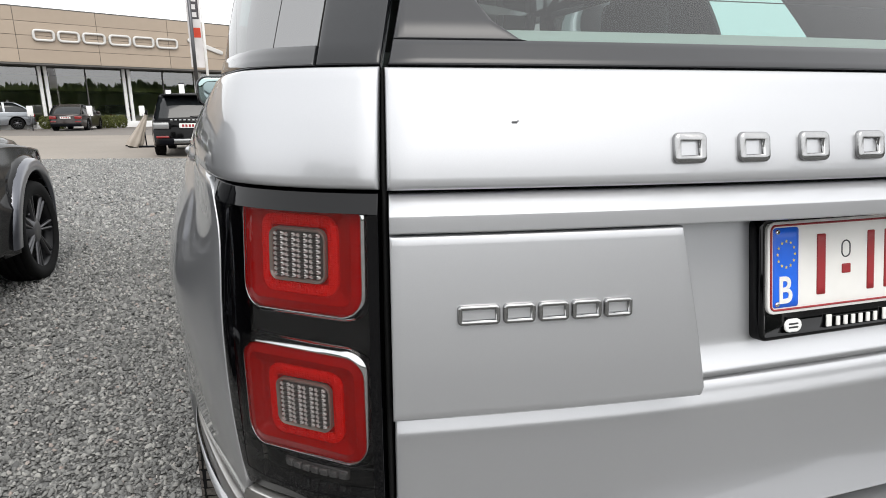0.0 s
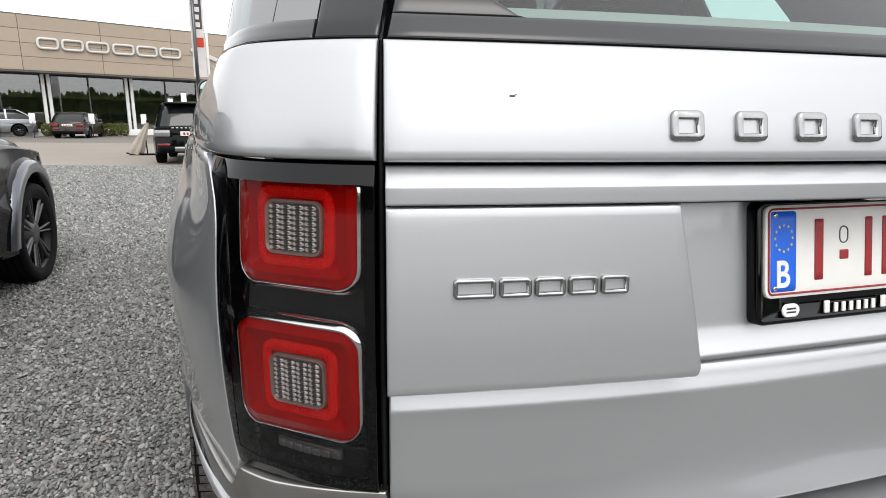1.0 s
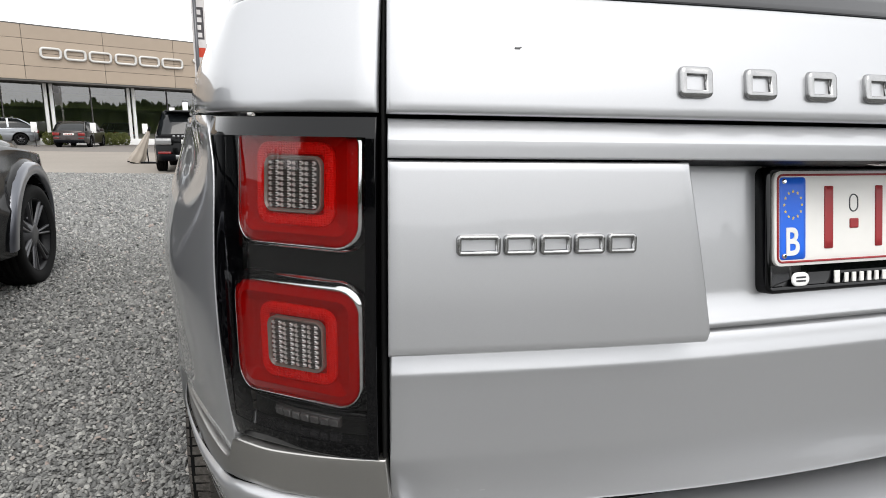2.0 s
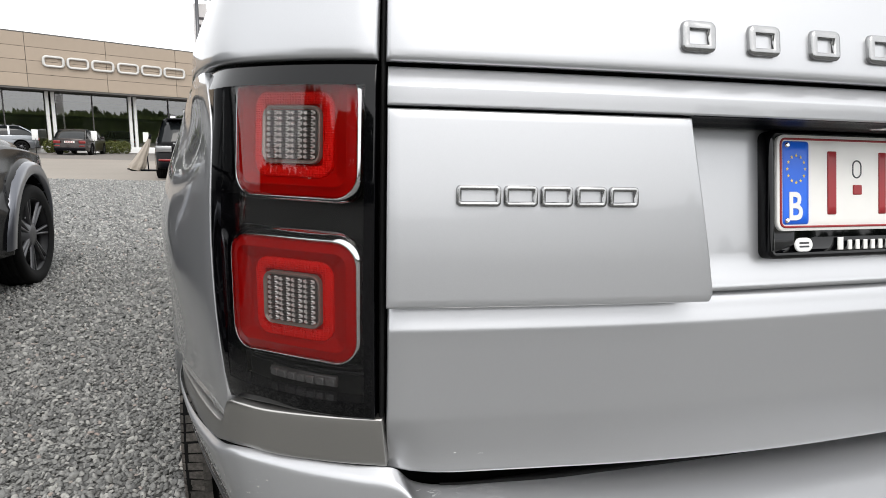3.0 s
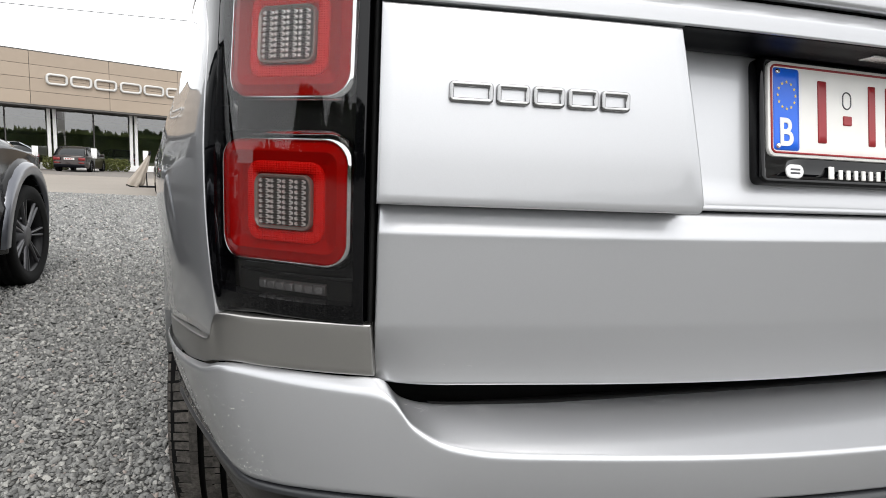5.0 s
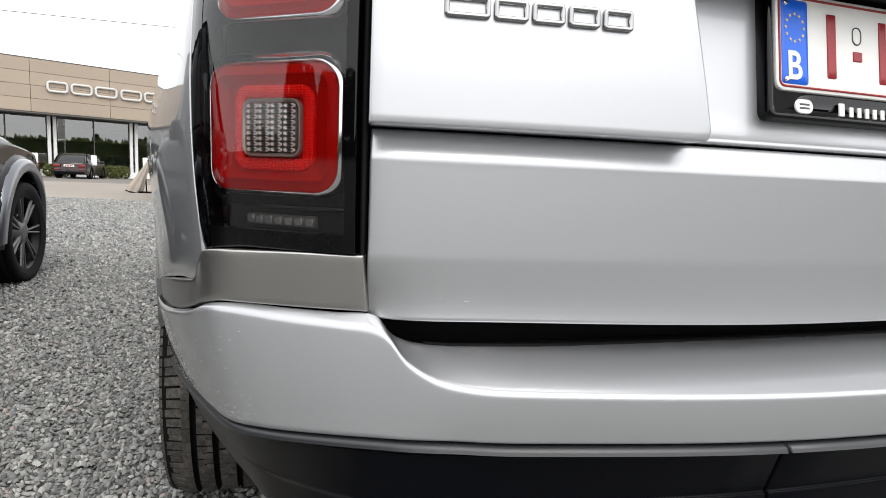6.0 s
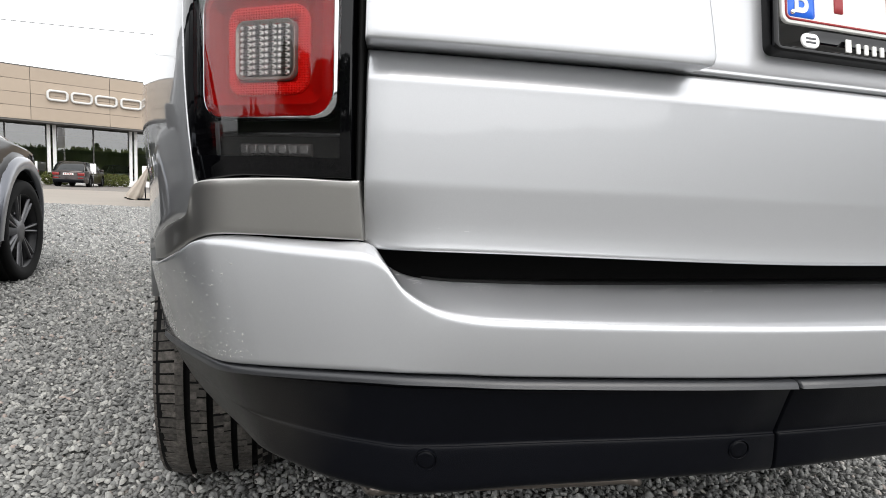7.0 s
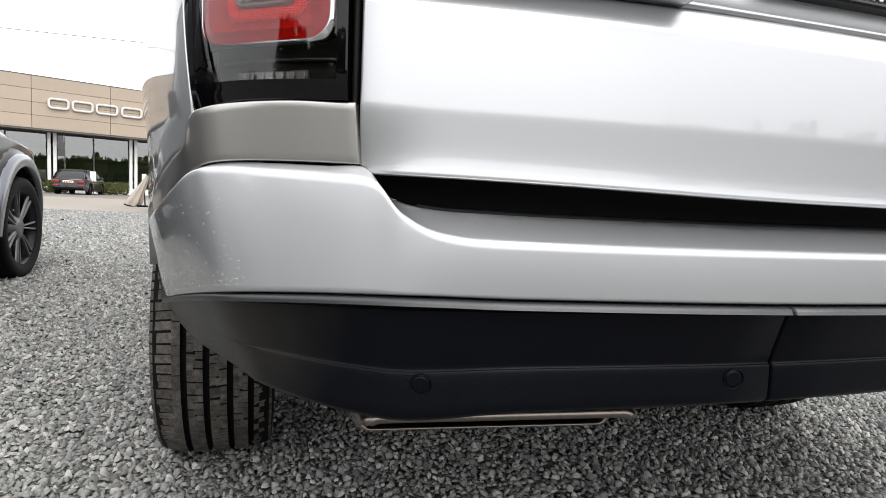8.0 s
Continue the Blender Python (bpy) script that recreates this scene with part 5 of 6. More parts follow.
    plate_part = part("number_plate", b, WHITE, body_thing, "white number plate")
    for k in range(5):
        b = bmesh.new()
        box(b, -0.19 + 0.08 * k, -0.14 + 0.08 * k, -0.049, -0.044, lz - 0.035, lz + 0.03)
        part("character_bar", b, PLATE_RED, plate_part, smooth=False)
    for y0, y1 in ((-0.07, 0.25), (length - 0.25, length + 0.06)):
        b = bmesh.new()
        box(b, -rear * 0.97, rear * 0.97, y0, y1, clear + 0.06, clear + 0.24, 0.04)
        part("bumper", b, MATT_BLACK, body_thing, "black lower bumper")
    if lamps == "high":
        b = bmesh.new()
        box(b, -0.42, 0.42, -0.085, -0.03, clear + 0.10, clear + 0.22, 0.015)
        part("skid_plate", b, BADGE, body_thing, "satin silver skid plate")
        for k in range(9):
            b = bmesh.new()
            box(b, -0.46 + 0.105 * k, -0.40 + 0.105 * k, -0.055, -0.03, lz + 0.115, lz + 0.16, 0.004)
            part("badge_bar", b, BADGE, body_thing, "small silver badge bar")
        b = bmesh.new()
        box(b, -rear * 0.72, rear * 0.72, f[1] - 0.34, f[1] + 0.10, roof - 0.055, roof - 0.01, 0.015)
        part("roof_spoiler", b, paint, body_thing)
        b = bmesh.new()
        tube(b, [(0.02, f[0] - 0.01, wz(0.1) + 0.07), (0.42, f[0] + 0.02, wz(0.1) + 0.10)], 0.012, 6)
        part("rear_wiper", b, SEAL, body_thing)
    for y in axles:
        for sgn in (1, -1):
            b = bmesh.new()
            arc = [radians(-10 + 200 * k / 16) for k in range(17)]
            add_grid(b, [[Vector((sgn * x, y + (arch - 0.004) * math.cos(w) * q, radius + (arch - 0.004) * math.sin(w) * q)) for w in arc] for x, q in ((-hw + 0.03, 1.0), (-hw + 0.42, 1.0), (-hw + 0.43, 0.05))])
            part("arch_liner", b, SEAL, body_thing)
            w = new("wheel")
            w.parent = body_thing
            wheel(w, (sgn * -(hw - 0.125 + flare_out * 0.5), y, radius - 0.002), -sgn, radius, 0.235, spokes, False, rim=rim)
    return body_thing


parked_car("neighbour_suv", "dark grey off-road car with flared arches on gravel", (-3.43, 0.42), 0, BLACK_PAINT, 4.62, 1.86, 1.06, 1.68, (0.95, 3.85), 0.372, (0.15, 0.7, 2.2, 3.0), 0.30, 0.035, "cars on the gravel", 7, 0.2, rim=0.79, flares=FLARE, bonnet=(2.9, 4.42, 1.10))
parked_car("black_suv", "black off-road car parked at the paving edge", (-2.74, 16.0), 2, BLACK_PAINT, 4.6, 1.98, 1.02, 1.62, (0.95, 3.7), 0.36, (0.06, 0.45, 2.5, 3.4), 0.26, 0.02, "cars on the gravel", 7, 0.12, "high")
parked_car("estate_car", "dark brown-grey estate car before the showroom", (-11.6, 37.2), 1, BROWN_GREY, 4.75, 1.83, 0.94, 1.46, (0.95, 3.75), 0.325, (0.10, 0.75, 2.7, 3.6), 0.20)
parked_car("silver_crossover", "pale silver crossover before the showroom", (-14.7, 42.0), 112, PALE_SILVER, 4.7, 1.9, 1.05, 1.62, (0.9, 3.75), 0.36, (0.12, 0.9, 2.6, 3.6), 0.24)
parked_car("silver_hatchback", "silver hatchback parked behind the hedge", (-10.6, 46.3), 30, PALE_SILVER, 4.2, 1.8, 0.95, 1.47, (0.85, 3.4), 0.32, (0.08, 0.6, 2.3, 3.2), 0.2)

# ---- showroom ----
TAN = shader("tan_cladding", (0.350, 0.285, 0.222), rough=0.55, grain=0.04, grain_size=3, patch=0.06, patch_size=0.4, piece=0.04)
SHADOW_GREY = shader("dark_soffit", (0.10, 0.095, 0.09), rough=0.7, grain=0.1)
INTERIOR = shader("showroom_inside", (0.42, 0.46, 0.25), rough=0.8, patch=0.5, patch_size=0.5)
INSIDE_FLOOR = shader("showroom_floor", (0.14, 0.14, 0.13), rough=0.3, patch=0.1)
FRONT_PANE = clear_glass("showroom_pane", (0.80, 0.86, 0.64), ior=2.9)
SIGN = shader("brushed_sign_metal", (0.56, 0.55, 0.53), rough=0.3, metal=0.3, patch=0.05)
FACE_AT, FACE_TURN = (-14.7, 40.0), math.degrees(math.atan2(0.431, 0.902))
hall = thing("showroom_building", "tan clad car showroom with a tall glass front", "building", (*FACE_AT, 0), FACE_TURN)
# own axes: x along the front, y into the hall
U0, U1, TOP, SOFFIT = -16.4, 34.0, 6.95, 3.87
ROWZ = (3.87, 4.64, 5.41, 6.18, 6.95)
panel_meshes = {}
for j in range(4):
    u = 0.42 - 4.2 * 4
    while u < U1 - 0.5:
        if j not in panel_meshes:
            b = bmesh.new()
            box(b, 0.012, 4.188, 0.0, 0.05, 0.010, 0.76, 0.006)
            p = part("cladding_panel", b, TAN, hall, smooth=False)
            panel_meshes[j] = p.data
        else:
            p = new("cladding_panel", panel_meshes[j])
            p.parent = hall
        p.location = (u, 0, ROWZ[j])
        u += 4.2
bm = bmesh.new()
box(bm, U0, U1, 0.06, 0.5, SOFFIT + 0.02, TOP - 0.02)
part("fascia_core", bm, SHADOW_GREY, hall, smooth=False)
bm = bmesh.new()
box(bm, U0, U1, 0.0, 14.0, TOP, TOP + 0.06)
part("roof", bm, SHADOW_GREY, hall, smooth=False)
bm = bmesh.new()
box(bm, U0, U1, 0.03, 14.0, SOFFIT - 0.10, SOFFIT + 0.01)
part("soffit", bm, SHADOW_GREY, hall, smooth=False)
bm = bmesh.new()
box(bm, U0, U1, 1.40, 1.75, 0.0, 0.42, 0.02)
part("plinth", bm, PAINT_WHITE, hall, "white plinth below the glass")
bm = bmesh.new()
box(bm, U0, U1, 13.6, 14.0, 0.0, SOFFIT)
box(bm, U0, U0 + 0.2, 1.5, 13.6, 0.0, SOFFIT)
box(bm, U1 - 0.2, U1, 1.5, 13.6, 0.0, SOFFIT)
part("wall", bm, INTERIOR, hall, smooth=False)
bm = bmesh.new()
box(bm, U0, U1, 1.75, 13.6, 0.02, 0.10)
part("hall_floor", bm, INSIDE_FLOOR, hall, smooth=False)
bm = bmesh.new()
box(bm, U0, U1, 5.5, 13.5, 2.45, 2.70)
part("gallery", bm, INTERIOR, hall, "dark inner gallery", smooth=False)
u = 1.62 - 4.7 * 3
pil_mesh = mul_mesh = None
while u < U1:
    for off in (-0.14, 0.17):
        if pil_mesh is None:
            b = bmesh.new()
            box(b, -0.095, 0.095, 0, 0.16, 0.0, 3.36, 0.015)
            p = part("pillar", b, PAINT_WHITE, hall, "white steel pillar")
            pil_mesh = p.data
        else:
            p = new("pillar", pil_mesh)
            p.parent = hall
        p.location = (u + off, 1.42, 0.42)
    if mul_mesh is None:
        b = bmesh.new()
        box(b, -0.03, 0.03, 0, 0.12, 0.0, 3.36, 0.006)
        p = part("mullion", b, SHADOW_GREY, hall)
        mul_mesh = p.data
    else:
        p = new("mullion", mul_mesh)
        p.parent = hall
    p.location = (u + 2.35, 1.5, 0.42)
    for a in (u + 0.28, u + 2.39):
        b = bmesh.new()
        add_grid(b, [[(x, 1.60, z) for x in (a, a + 2.02)] for z in (0.42, 3.78)])
        g = part("window_pane", b, FRONT_PANE, hall, smooth=False)
        g.visible_shadow = False
    u += 4.7
# sign: open blocks where the maker's name stands
sign_face = flat((0, -0.02, 0), (1, 0, 0), (0, 0, 1))
for a0, a1 in ((1.2, 2.35), (2.45, 3.65), (3.75, 5.05), (5.2, 6.5), (6.6, 7.9), (8.0, 9.4)):
    b = bmesh.new()
    stack(b, sign_face, a0, a1, 5.10, 5.78, 0.24, ((0, 0.0), (0.0, 0.10), (0.02, 0.12), (0.115, 0.12), (0.135, 0.10), (0.135, 0.0)), cap=False, n=6)
    part("sign_block", b, SIGN, hall, "raised pale metal sign block")
b = bmesh.new()
stack(b, flat((11.25, -0.02, 5.40), (0.95, 0, -0.31), (0.31, 0, 0.95)), -1.25, 1.25, -0.13, 0.16, 0.14, ((0, 0), (0, 0.08), (0.03, 0.10)), n=6)
part("sign_emblem", b, SIGN, hall, "slender pale metal emblem shape")

# white price stands, posts, parasol, hedge
def price_stand(at):
    t = thing("price_stand", "white upright price board before the showroom", "sign", (*at, 0), FACE_TURN, "price boards")
    b = bmesh.new()
    box(b, -0.15, 0.15, -0.02, 0.02, 0.82, 1.40, 0.01)
    part("board", b, PAINT_WHITE, t)
    b = bmesh.new()
    tube(b, [(0, 0, 0.02), (0, 0, 0.9)], 0.025)
    box(b, -0.16, 0.16, -0.16, 0.16, 0.0, 0.03, 0.005)
    part("stand", b, ALLOY, t)


for p in ((-13.65, 38.4), (-10.65, 38.4), (-7.85, 38.2)):
    price_stand(p)


def post(at, high):
    t = thing("white_post", "slim white post by the paving", "post", (*at, 0), 0, "white posts")
    b = bmesh.new()
    tube(b, [(0, 0, 0), (0, 0, high)], 0.085, 14)
    part("shaft", b, PAINT_WHITE, t)
    b = bmesh.new()
    tube(b, [(0, 0, high), (0, 0, high + 0.03)], 0.095, 14)
    part("cap", b, ALLOY, t)


post((-3.95, 21.5), 1.86)
post((-3.52, 21.5), 2.06)

CLOTH = shader("pale_canvas", (0.35, 0.31, 0.265), rough=0.85, grain=0.08, grain_size=30, patch=0.2, patch_size=3, bump=0.3, bump_size=60)
parasol = thing("furled_parasol", "pale furled canvas parasol leaning on its dark foot", "parasol", (-5.15, 20.5, 0), 0)
bm = bmesh.new()
rows = []
for k in [i / 16 for i in range(17)]:
    c = Vector((lerp(0.12, 0.62, k ** 0.9), 0, lerp(0.05, 1.10, k)))
    wd = lerp(0.30, 0.04, k ** 0.75) * (0.75 + 0.25 * min(1.0, k * 8))
    rows.append([c + Vector((wd * math.cos(w) * (0.9 + 0.12 * math.cos(6 * w)), wd * 0.6 * math.sin(w) * (0.9 + 0.14 * math.cos(6 * w)), 0.05 * math.cos(w) * (k - 1))) for w in [math.tau * i / 36 for i in range(36)]])
add_grid(bm, rows, close=True)
part("canvas", bm, CLOTH, parasol)
bm = bmesh.new()
add_grid(bm, [[p + Vector((0, 0, dz)) for p in rows[0]] for dz in (-0.045, 0.002)], close=True)
part("hem", bm, SEAL, parasol, "dark lower hem")
bm = bmesh.new()
tube(bm, [(0.60, 0, 1.06), (0.64, 0, 1.20)], lambda k: 0.05 - 0.02 * k)
part("finial", bm, SEAL, parasol, "dark cap")
bm = bmesh.new()
box(bm, 0.30, 0.85, -0.15, 0.15, 0.0, 0.07, 0.02)
tube(bm, [(0.52, 0, 0.05), (0.50, 0, 0.55)], 0.02)
part("foot", bm, MATT_BLACK, parasol, "dark weighted foot")

LEAF = shader("hedge_leaf", (0.085, 0.096, 0.018), rough=0.6, island=0.35)
TREE_LEAF = shader("tree_leaf", (0.035, 0.055, 0.018), rough=0.6, island=0.5)
BARK = shader("bark", (0.09, 0.07, 0.05), rough=0.9, grain=0.3, grain_size=14, bump=0.6, bump_size=25)


def leaf_mass(centres, radii, count, size, seed):
    """Small leaf blades spread over the outer part of some ellipsoids, as one mesh."""
    g = np.random.default_rng(seed)
    pick = g.integers(0, len(centres), count)
    d = g.normal(size=(count, 3))
    d /= np.linalg.norm(d, axis=1)[:, None]
    r = g.uniform(0.55, 1.06, count) ** 0.6
    c = np.array(centres)[pick] + d * np.array(radii)[pick] * r[:, None]
    a = g.normal(size=(count, 3))
    a /= np.linalg.norm(a, axis=1)[:, None]
    b = np.cross(a, g.normal(size=(count, 3)))
    b /= np.linalg.norm(b, axis=1)[:, None]
    s = g.uniform(0.6, 1.3, count)[:, None] * size
    v = np.stack([c - a * s, c + b * s * 0.55, c + a * s, c - b * s * 0.55], 1).reshape(-1, 3)
    me = bpy.data.meshes.new("leaves")
    me.from_pydata(v.tolist(), [], np.arange(count * 4).reshape(-1, 4).tolist())
    return me


def hedge(at, length, turn, seed):
    n = max(3, int(length / 0.35))
    cs = [(lerp(0.2, length - 0.2, i / (n - 1)), 0.0, 0.42) for i in range(n)]
    me = leaf_mass(cs, [(0.36, 0.42, 0.42)] * n, int(3200 * length), 0.045, seed)
    me.materials.append(LEAF)
    ob = new("hedge", me)
    ob.matrix_world = pose(*at, 0, 0, 0, turn)
    tagged(ob, "low clipped green box hedge by the showroom", "hedge", "low hedges")


hedge((-14.0, 41.05), 1.2, FACE_TURN, 1)
hedge((-11.15, 41.55), 1.65, FACE_TURN, 2)
hedge((-17.9, 39.3), 2.0, FACE_TURN, 3)

# flag mast
mast = thing("flag_mast", "tall white mast with a printed vertical banner", "flag", (-3.18, 28.0, 0), 0)
bm = bmesh.new()
tube(bm, [(0, 0, 0), (0, 0, 9.2)], lambda k: 0.065 - 0.02 * k, 12)
part("mast", bm, PAINT_WHITE, mast)
BANNER = shader("banner_pale", (0.62, 0.60, 0.60), rough=0.8, patch=0.15, patch_size=2)
BANNER_DARK = shader("banner_dark", (0.06, 0.055, 0.06), rough=0.8, patch=0.25, patch_size=3)
BANNER_RED = shader("banner_red", (0.55, 0.06, 0.03), rough=0.8)


def cloth(x, z, lift=0.0):
    return Vector((x, 0.05 * math.sin(z * 2.4 + x * 3) - lift, z))


def strip_of(name, z0, z1, x0, x1, material, parent, lift):
    b = bmesh.new()
    add_grid(b, [[cloth(x0 + (x1 - x0) * i / 4, z0 + (z1 - z0) * j / 16, lift) for i in range(5)] for j in range(17)])
    return part(name, b, material, parent)


canvas = strip_of("banner", 3.0, 6.9, -0.62, -0.07, BANNER, mast, 0.0)
strip_of("banner_panel", 5.0, 6.35, -0.54, -0.14, BANNER_DARK, canvas, 0.006)
strip_of("banner_panel", 4.25, 4.65, -0.50, -0.12, BANNER_RED, canvas, 0.006)
for k in range(4):
    strip_of("banner_bar", 5.08 + 0.32 * k, 5.28 + 0.32 * k, -0.46, -0.22 - 0.03 * (k % 2), BANNER, canvas, 0.012)
pole2 = thing("street_post", "grey steel post beside the flag mast", "post", (-3.62, 27.6, 0), 0)
bm = bmesh.new()
tube(bm, [(0, 0, 0), (0, 0, 7.6)], 0.075, 12)
part("shaft", bm, ALLOY, pole2)

# overhead wire
wire = thing("overhead_wire", "thin dark wire strung across the sky", "wire", (-60, 38, 0), 0)
bm = bmesh.new()
tube(bm, [(120 * k / 30, 0, 8.15 + 0.0205 * (120 * k / 30 - 8) + 0.0006 * (120 * k / 30 - 60) ** 2) for k in range(31)], 0.018, 6)
part("cable", bm, SEAL, wire)
for x in (0, 120):
    bm = bmesh.new()
    tube(bm, [(x, 0.3, 0), (x, 0.3, 13)], 0.14, 10)
    part("pole", bm, BARK, wire)


# ---- trees round the lot ----
def tree(at, high, wide, seed, conifer=False):
    rnd = random.Random(seed)
    t = thing("tree", "dark green conifer at the edge of the lot" if conifer else "leafy green tree at the edge of the lot", "tree", (*at, 0), rnd.uniform(0, 360), "trees round the lot")
    b = bmesh.new()
    tube(b, [(0, 0, 0), (0.1, 0, high * 0.3), (0, 0.1, high * 0.7), (0, 0, high * 0.95)], lambda k: 0.02 * high * (1.15 - k), 8)
    cs, rs = [], []
    if conifer:
        for k in range(9):
            z = lerp(0.12, 0.96, k / 8)
            cs.append((rnd.uniform(-0.1, 0.1), rnd.uniform(-0.1, 0.1), high * z))
            rs.append((wide * (1.05 - z) * 0.6 + 0.12, wide * (1.05 - z) * 0.6 + 0.12, high * 0.075))
    else:
        for k in range(13):
            w, rr = rnd.uniform(0, math.tau), wide * 0.34 * math.sqrt(rnd.random())
            z = rnd.uniform(0.42, 0.86)
            c = (rr * math.cos(w), rr * math.sin(w), high * z)
            cs.append(c)
            q = wide * rnd.uniform(0.14, 0.24)
            rs.append((q, q, q * 0.8))
            tube(b, [(0, 0, high * 0.3), (c[0] * 0.6, c[1] * 0.6, lerp(high * 0.3, c[2], 0.7)), c], lambda k: 0.008 * high * (1.1 - k), 5)
    part("trunk", b, BARK, t)
    me = leaf_mass(cs, rs, 3200, 0.17, seed)
    me.materials.append(TREE_LEAF)
    crown = new("crown", me)
    crown.parent = t
    return t


kinds = [tree((-46, -29), 6.2, 5.5, 11), tree((-41, -32), 7.0, 5.4, 12, True), tree((-36, -34), 6.0, 6.0, 13), tree((-31, -36), 6.6, 5.0, 14, True), tree((-27, -37), 6.4, 5.5, 15)]
rnd = random.Random(5)
for k in range(52):
    w = lerp(-176, -4, k / 51) + rnd.uniform(-1.5, 1.5)
    d = rnd.uniform(33, 44)
    sc = rnd.uniform(1.2, 1.75) if -152 < w < -122 else rnd.uniform(0.24, 0.36) if -122 <= w < -66 else rnd.uniform(0.68, 0.9) if w >= -66 else rnd.uniform(0.5, 0.72)
    copy_thing(kinds[rnd.choice((0, 1, 1, 2, 3, 3, 4))], pose(d * 1.25 * math.cos(radians(w)), -2 + d * math.sin(radians(w)), 0, 0, 0, rnd.uniform(0, 360)) @ Matrix.Diagonal((sc, sc, sc, 1)))
bm = bmesh.new()
rough = random.Random(31)
edge_rows = [[], [], []]
for k in range(900):
    w = radians(lerp(-180, 0, k / 899))
    swell = 1 + 0.30 * math.sin(9 * w) * math.sin(23 * w + 1)
    crown_z = knots(((-130, 3.3), (-120, 2.9), (-85, 3.2), (-60, 5.0), (-40, 6.2), (0, 5.5)), math.degrees(w)) * (1 + 0.3 * (swell - 1)) * rough.uniform(0.9, 1.1)
    for row, z in zip(edge_rows, (0, crown_z * 0.5, crown_z)):
        r = rough.uniform(0.985, 1.015)
        row.append(Vector((62 * r * math.cos(w), -2 + 50 * r * math.sin(w), z)))
add_grid(bm, edge_rows)
tagged(part("backdrop", bm, TREE_LEAF, smooth=False), "distant dark green wood edge", "woods", kind="structure")

# ---- loose stones, nearest part of the lot ----
def stones(name, x0, x1, y0, y1, pitch, seed, keep, material):
    g = np.random.default_rng(seed)
    nx, ny = int((x1 - x0) / pitch), int((y1 - y0) / pitch)
    gx, gy = np.meshgrid(np.arange(nx), np.arange(ny))
    px = x0 + (gx.ravel() + g.uniform(0, 1, nx * ny)) * pitch
    py = y0 + (gy.ravel() + g.uniform(0, 1, nx * ny)) * pitch
    # the patch thins out along its rim
    ok = keep(px, py) & (np.minimum(np.minimum(px - x0, x1 - px), py - y0) > 0.3 * g.random(nx * ny) ** 2)
    px, py = px[ok], py[ok]
    n = len(px)
    ring = np.array([(math.cos(w), math.sin(w)) for w in [math.tau * k / 5 for k in range(5)]])
    base = np.zeros((11, 3))
    base[0:5, :2], base[0:5, 2] = ring, -0.15
    turned = np.array([(math.cos(w), math.sin(w)) for w in [math.tau * (k + 0.5) / 5 for k in range(5)]])
    base[5:10, :2], base[5:10, 2] = turned * 0.72, 0.62
    base[10] = (0, 0, 0.82)
    faces = []
    for k in range(5):
        j = (k + 1) % 5
        faces += [(k, j, 5 + k), (j, 5 + j, 5 + k), (5 + k, 5 + j, 10)]
    faces = np.array(faces)
    size = pitch * np.exp(g.normal(-0.50, 0.22, n))
    v = np.repeat(base[None], n, 0) * (1 + g.uniform(-0.32, 0.32, (n, 11, 3)))
    v *= np.stack([size, size * g.uniform(0.5, 0.9, n), size * g.uniform(0.6, 1.05, n)], 1)[:, None, :]
    tilt = g.normal(0, 0.35, (n, 2))
    v[:, :, 2] += v[:, :, 0] * tilt[:, :1] + v[:, :, 1] * tilt[:, 1:]
    w = g.uniform(0, math.tau, n)
    cx, sx = np.cos(w)[:, None], np.sin(w)[:, None]
    x, y = v[:, :, 0] * cx - v[:, :, 1] * sx, v[:, :, 0] * sx + v[:, :, 1] * cx
    v = np.stack([x + px[:, None], y + py[:, None], v[:, :, 2] + (g.uniform(-0.45, 0.75, n) * pitch)[:, None]], 2)
    tris = (faces[None] + (np.arange(n) * 11)[:, None, None]).reshape(-1, 3)
    me = bpy.data.meshes.new(name)
    me.vertices.add(n * 11)
    me.vertices.foreach_set("co", v.reshape(-1))
    me.loops.add(len(tris) * 3)
    me.loops.foreach_set("vertex_index", tris.reshape(-1).astype(np.int32))
    me.polygons.add(len(tris))
    me.polygons.foreach_set("loop_start", (np.arange(len(tris)) * 3).astype(np.int32))
    me.update(calc_edges=True)
    me.materials.append(material)
    return tagged(new(name, me), "loose grey and buff gravel stones", "gravel", kind="stuff")


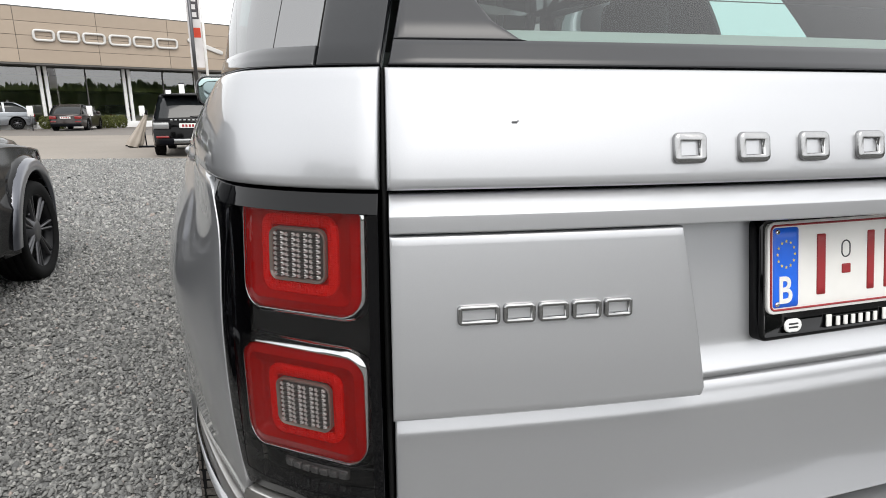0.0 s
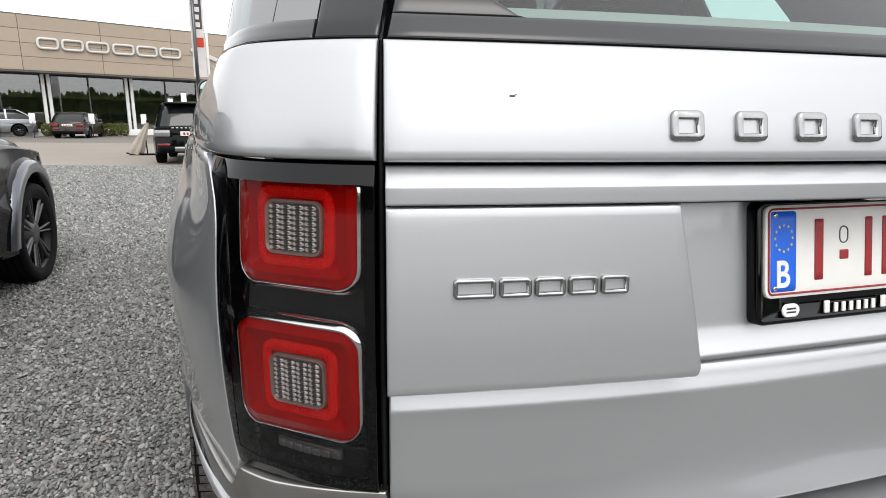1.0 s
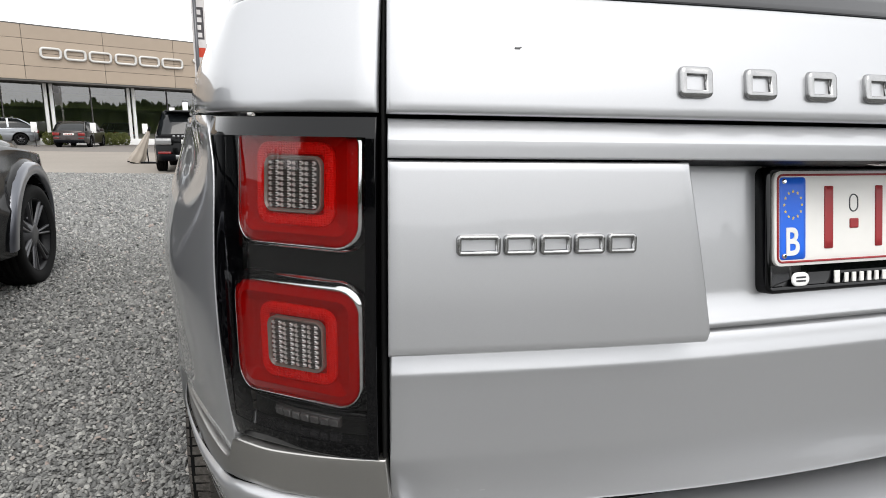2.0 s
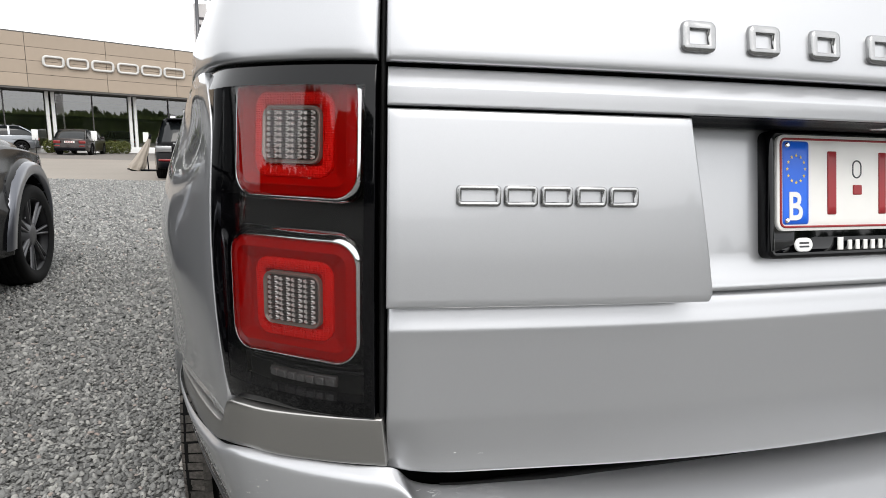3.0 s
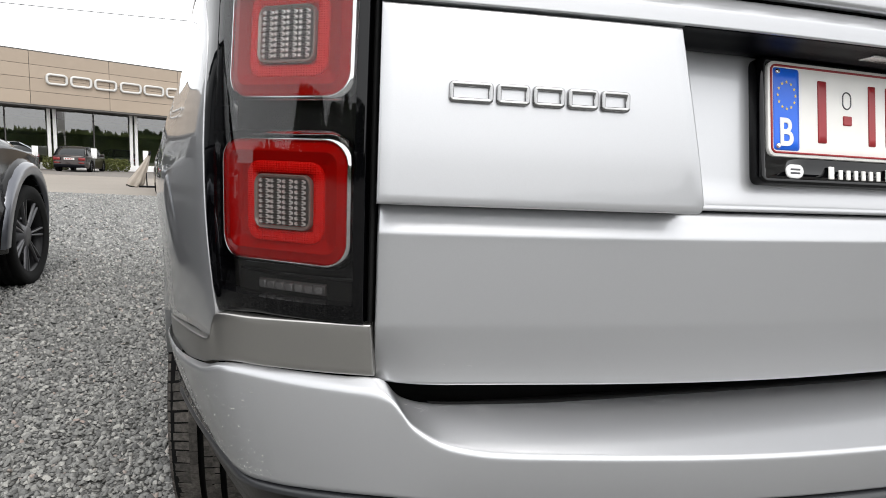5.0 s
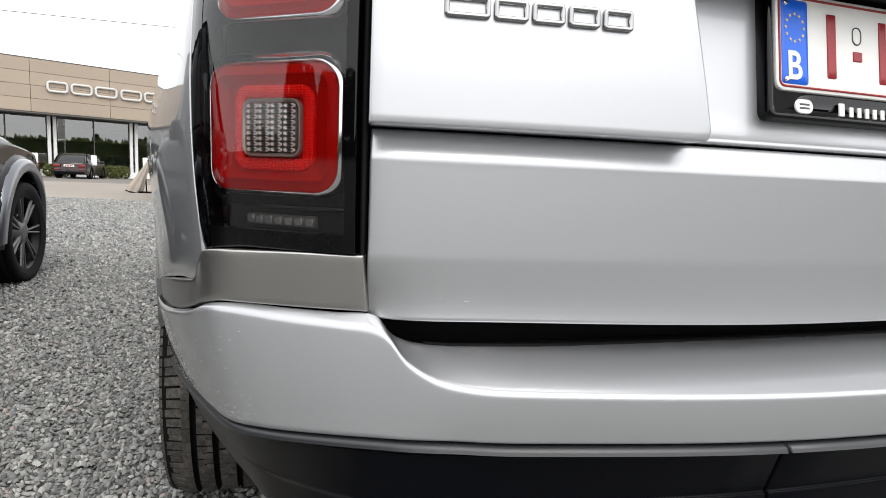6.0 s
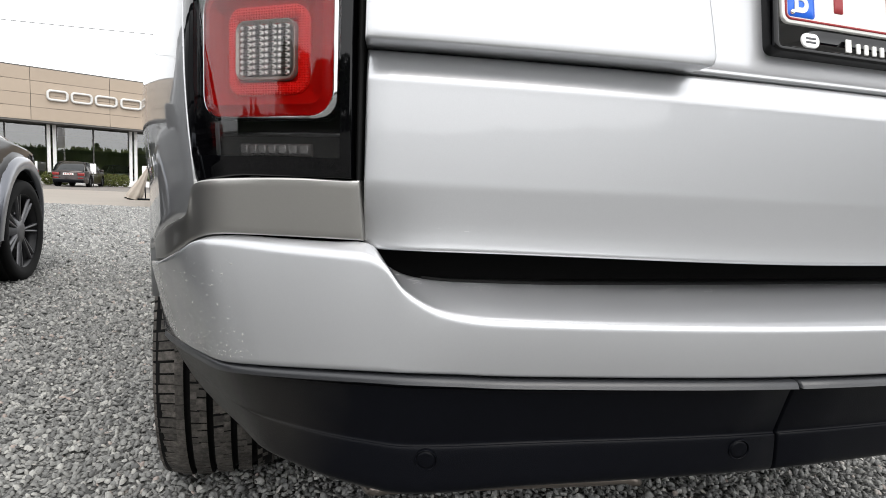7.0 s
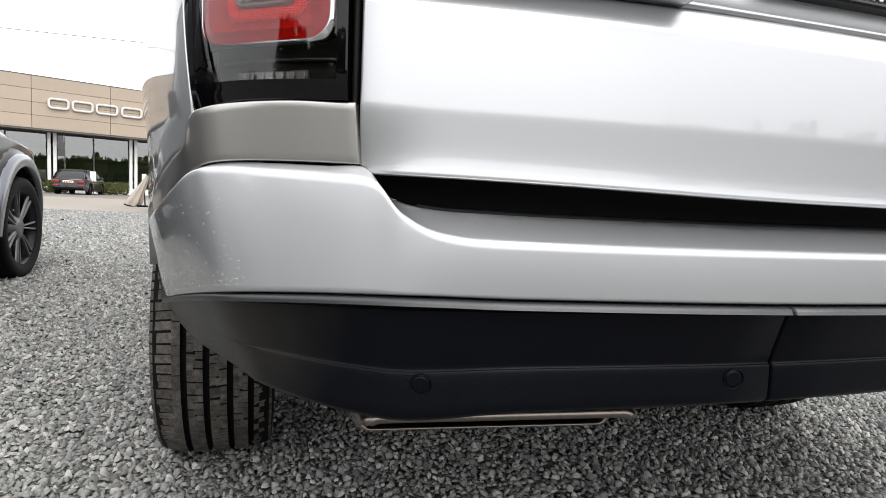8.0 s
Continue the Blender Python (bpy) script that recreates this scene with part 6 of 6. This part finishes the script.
def stone_mix(name, pale):
    m = bpy.data.materials.new(name)
    m.use_nodes = True
    nt = m.node_tree
    b = nt.nodes["Principled BSDF"]
    b.inputs["Roughness"].default_value = 0.85
    isle = nt.nodes.new("ShaderNodeNewGeometry").outputs["Random Per Island"]
    ramp = nt.nodes.new("ShaderNodeValToRGB")
    ramp.color_ramp.interpolation = "LINEAR"
    els = ramp.color_ramp.elements
    mix = ((0.0, (0.110, 0.110, 0.108)), (0.25, (0.185, 0.186, 0.180)), (0.75, (0.262, 0.262, 0.250)), (0.965, (0.42, 0.415, 0.39)), (1.0, (0.33, 0.265, 0.235)))
    for k, (pos, col) in enumerate(mix):
        e = els[0] if k == 0 else els[-1] if k == 4 else els.new(pos)
        e.position, e.color = pos, (*[lerp(v, 0.30, pale) for v in col], 1)
    nt.links.new(isle, ramp.inputs[0])
    at = nt.nodes.new("ShaderNodeTexCoord").outputs["Object"]
    n = nt.nodes.new("ShaderNodeTexNoise")
    n.inputs["Scale"].default_value, n.inputs["Detail"].default_value = 180, 5
    nt.links.new(at, n.inputs["Vector"])
    rng = nt.nodes.new("ShaderNodeMapRange")
    rng.inputs["To Min"].default_value, rng.inputs["To Max"].default_value = 0.57, 1.32
    nt.links.new(n.outputs["Fac"], rng.inputs["Value"])
    mul = nt.nodes.new("ShaderNodeVectorMath")
    mul.operation = "SCALE"
    nt.links.new(ramp.outputs[0], mul.inputs[0])
    nt.links.new(rng.outputs[0], mul.inputs["Scale"])
    nt.links.new(mul.outputs[0], b.inputs["Base Color"])
    return m


STONE = stone_mix("gravel_stones", 0.0)
# far stones, drawn a little towards one pale grey
FAR_STONE = stone_mix("paler_gravel_stones", 0.12)


def thin(x, y, a, b):
    """A share of the stones that falls from all at y = a to none at y = b."""
    return (x * 7919.7 + y * 10472.3) % 1.0 > (y - a) / (b - a)


stones("gravel", -2.4, 1.6, 0.2, 3.5, 0.0145, 21, lambda x, y: ((x < -0.55) | (y > 0.4)) & thin(x, y, 2.5, 3.5) & ((y < 2.6) | (x < -0.8)), STONE)
stones("gravel", -3.2, 1.9, 2.5, 9.0, 0.0190, 22, lambda x, y: ((x < -0.9) | (y < 3.8)) & thin(x, y, 3.5, 2.5) & thin(x, y, 5.5, 9.0), STONE)
stones("gravel", -7.6, -0.9, 5.0, 17.0, 0.0310, 23, lambda x, y: (x > -1.3 - 0.38 * y) & (y < 15.2 - 0.2256 * (x + 2)) & thin(x, y, 9.0, 5.0), FAR_STONE)
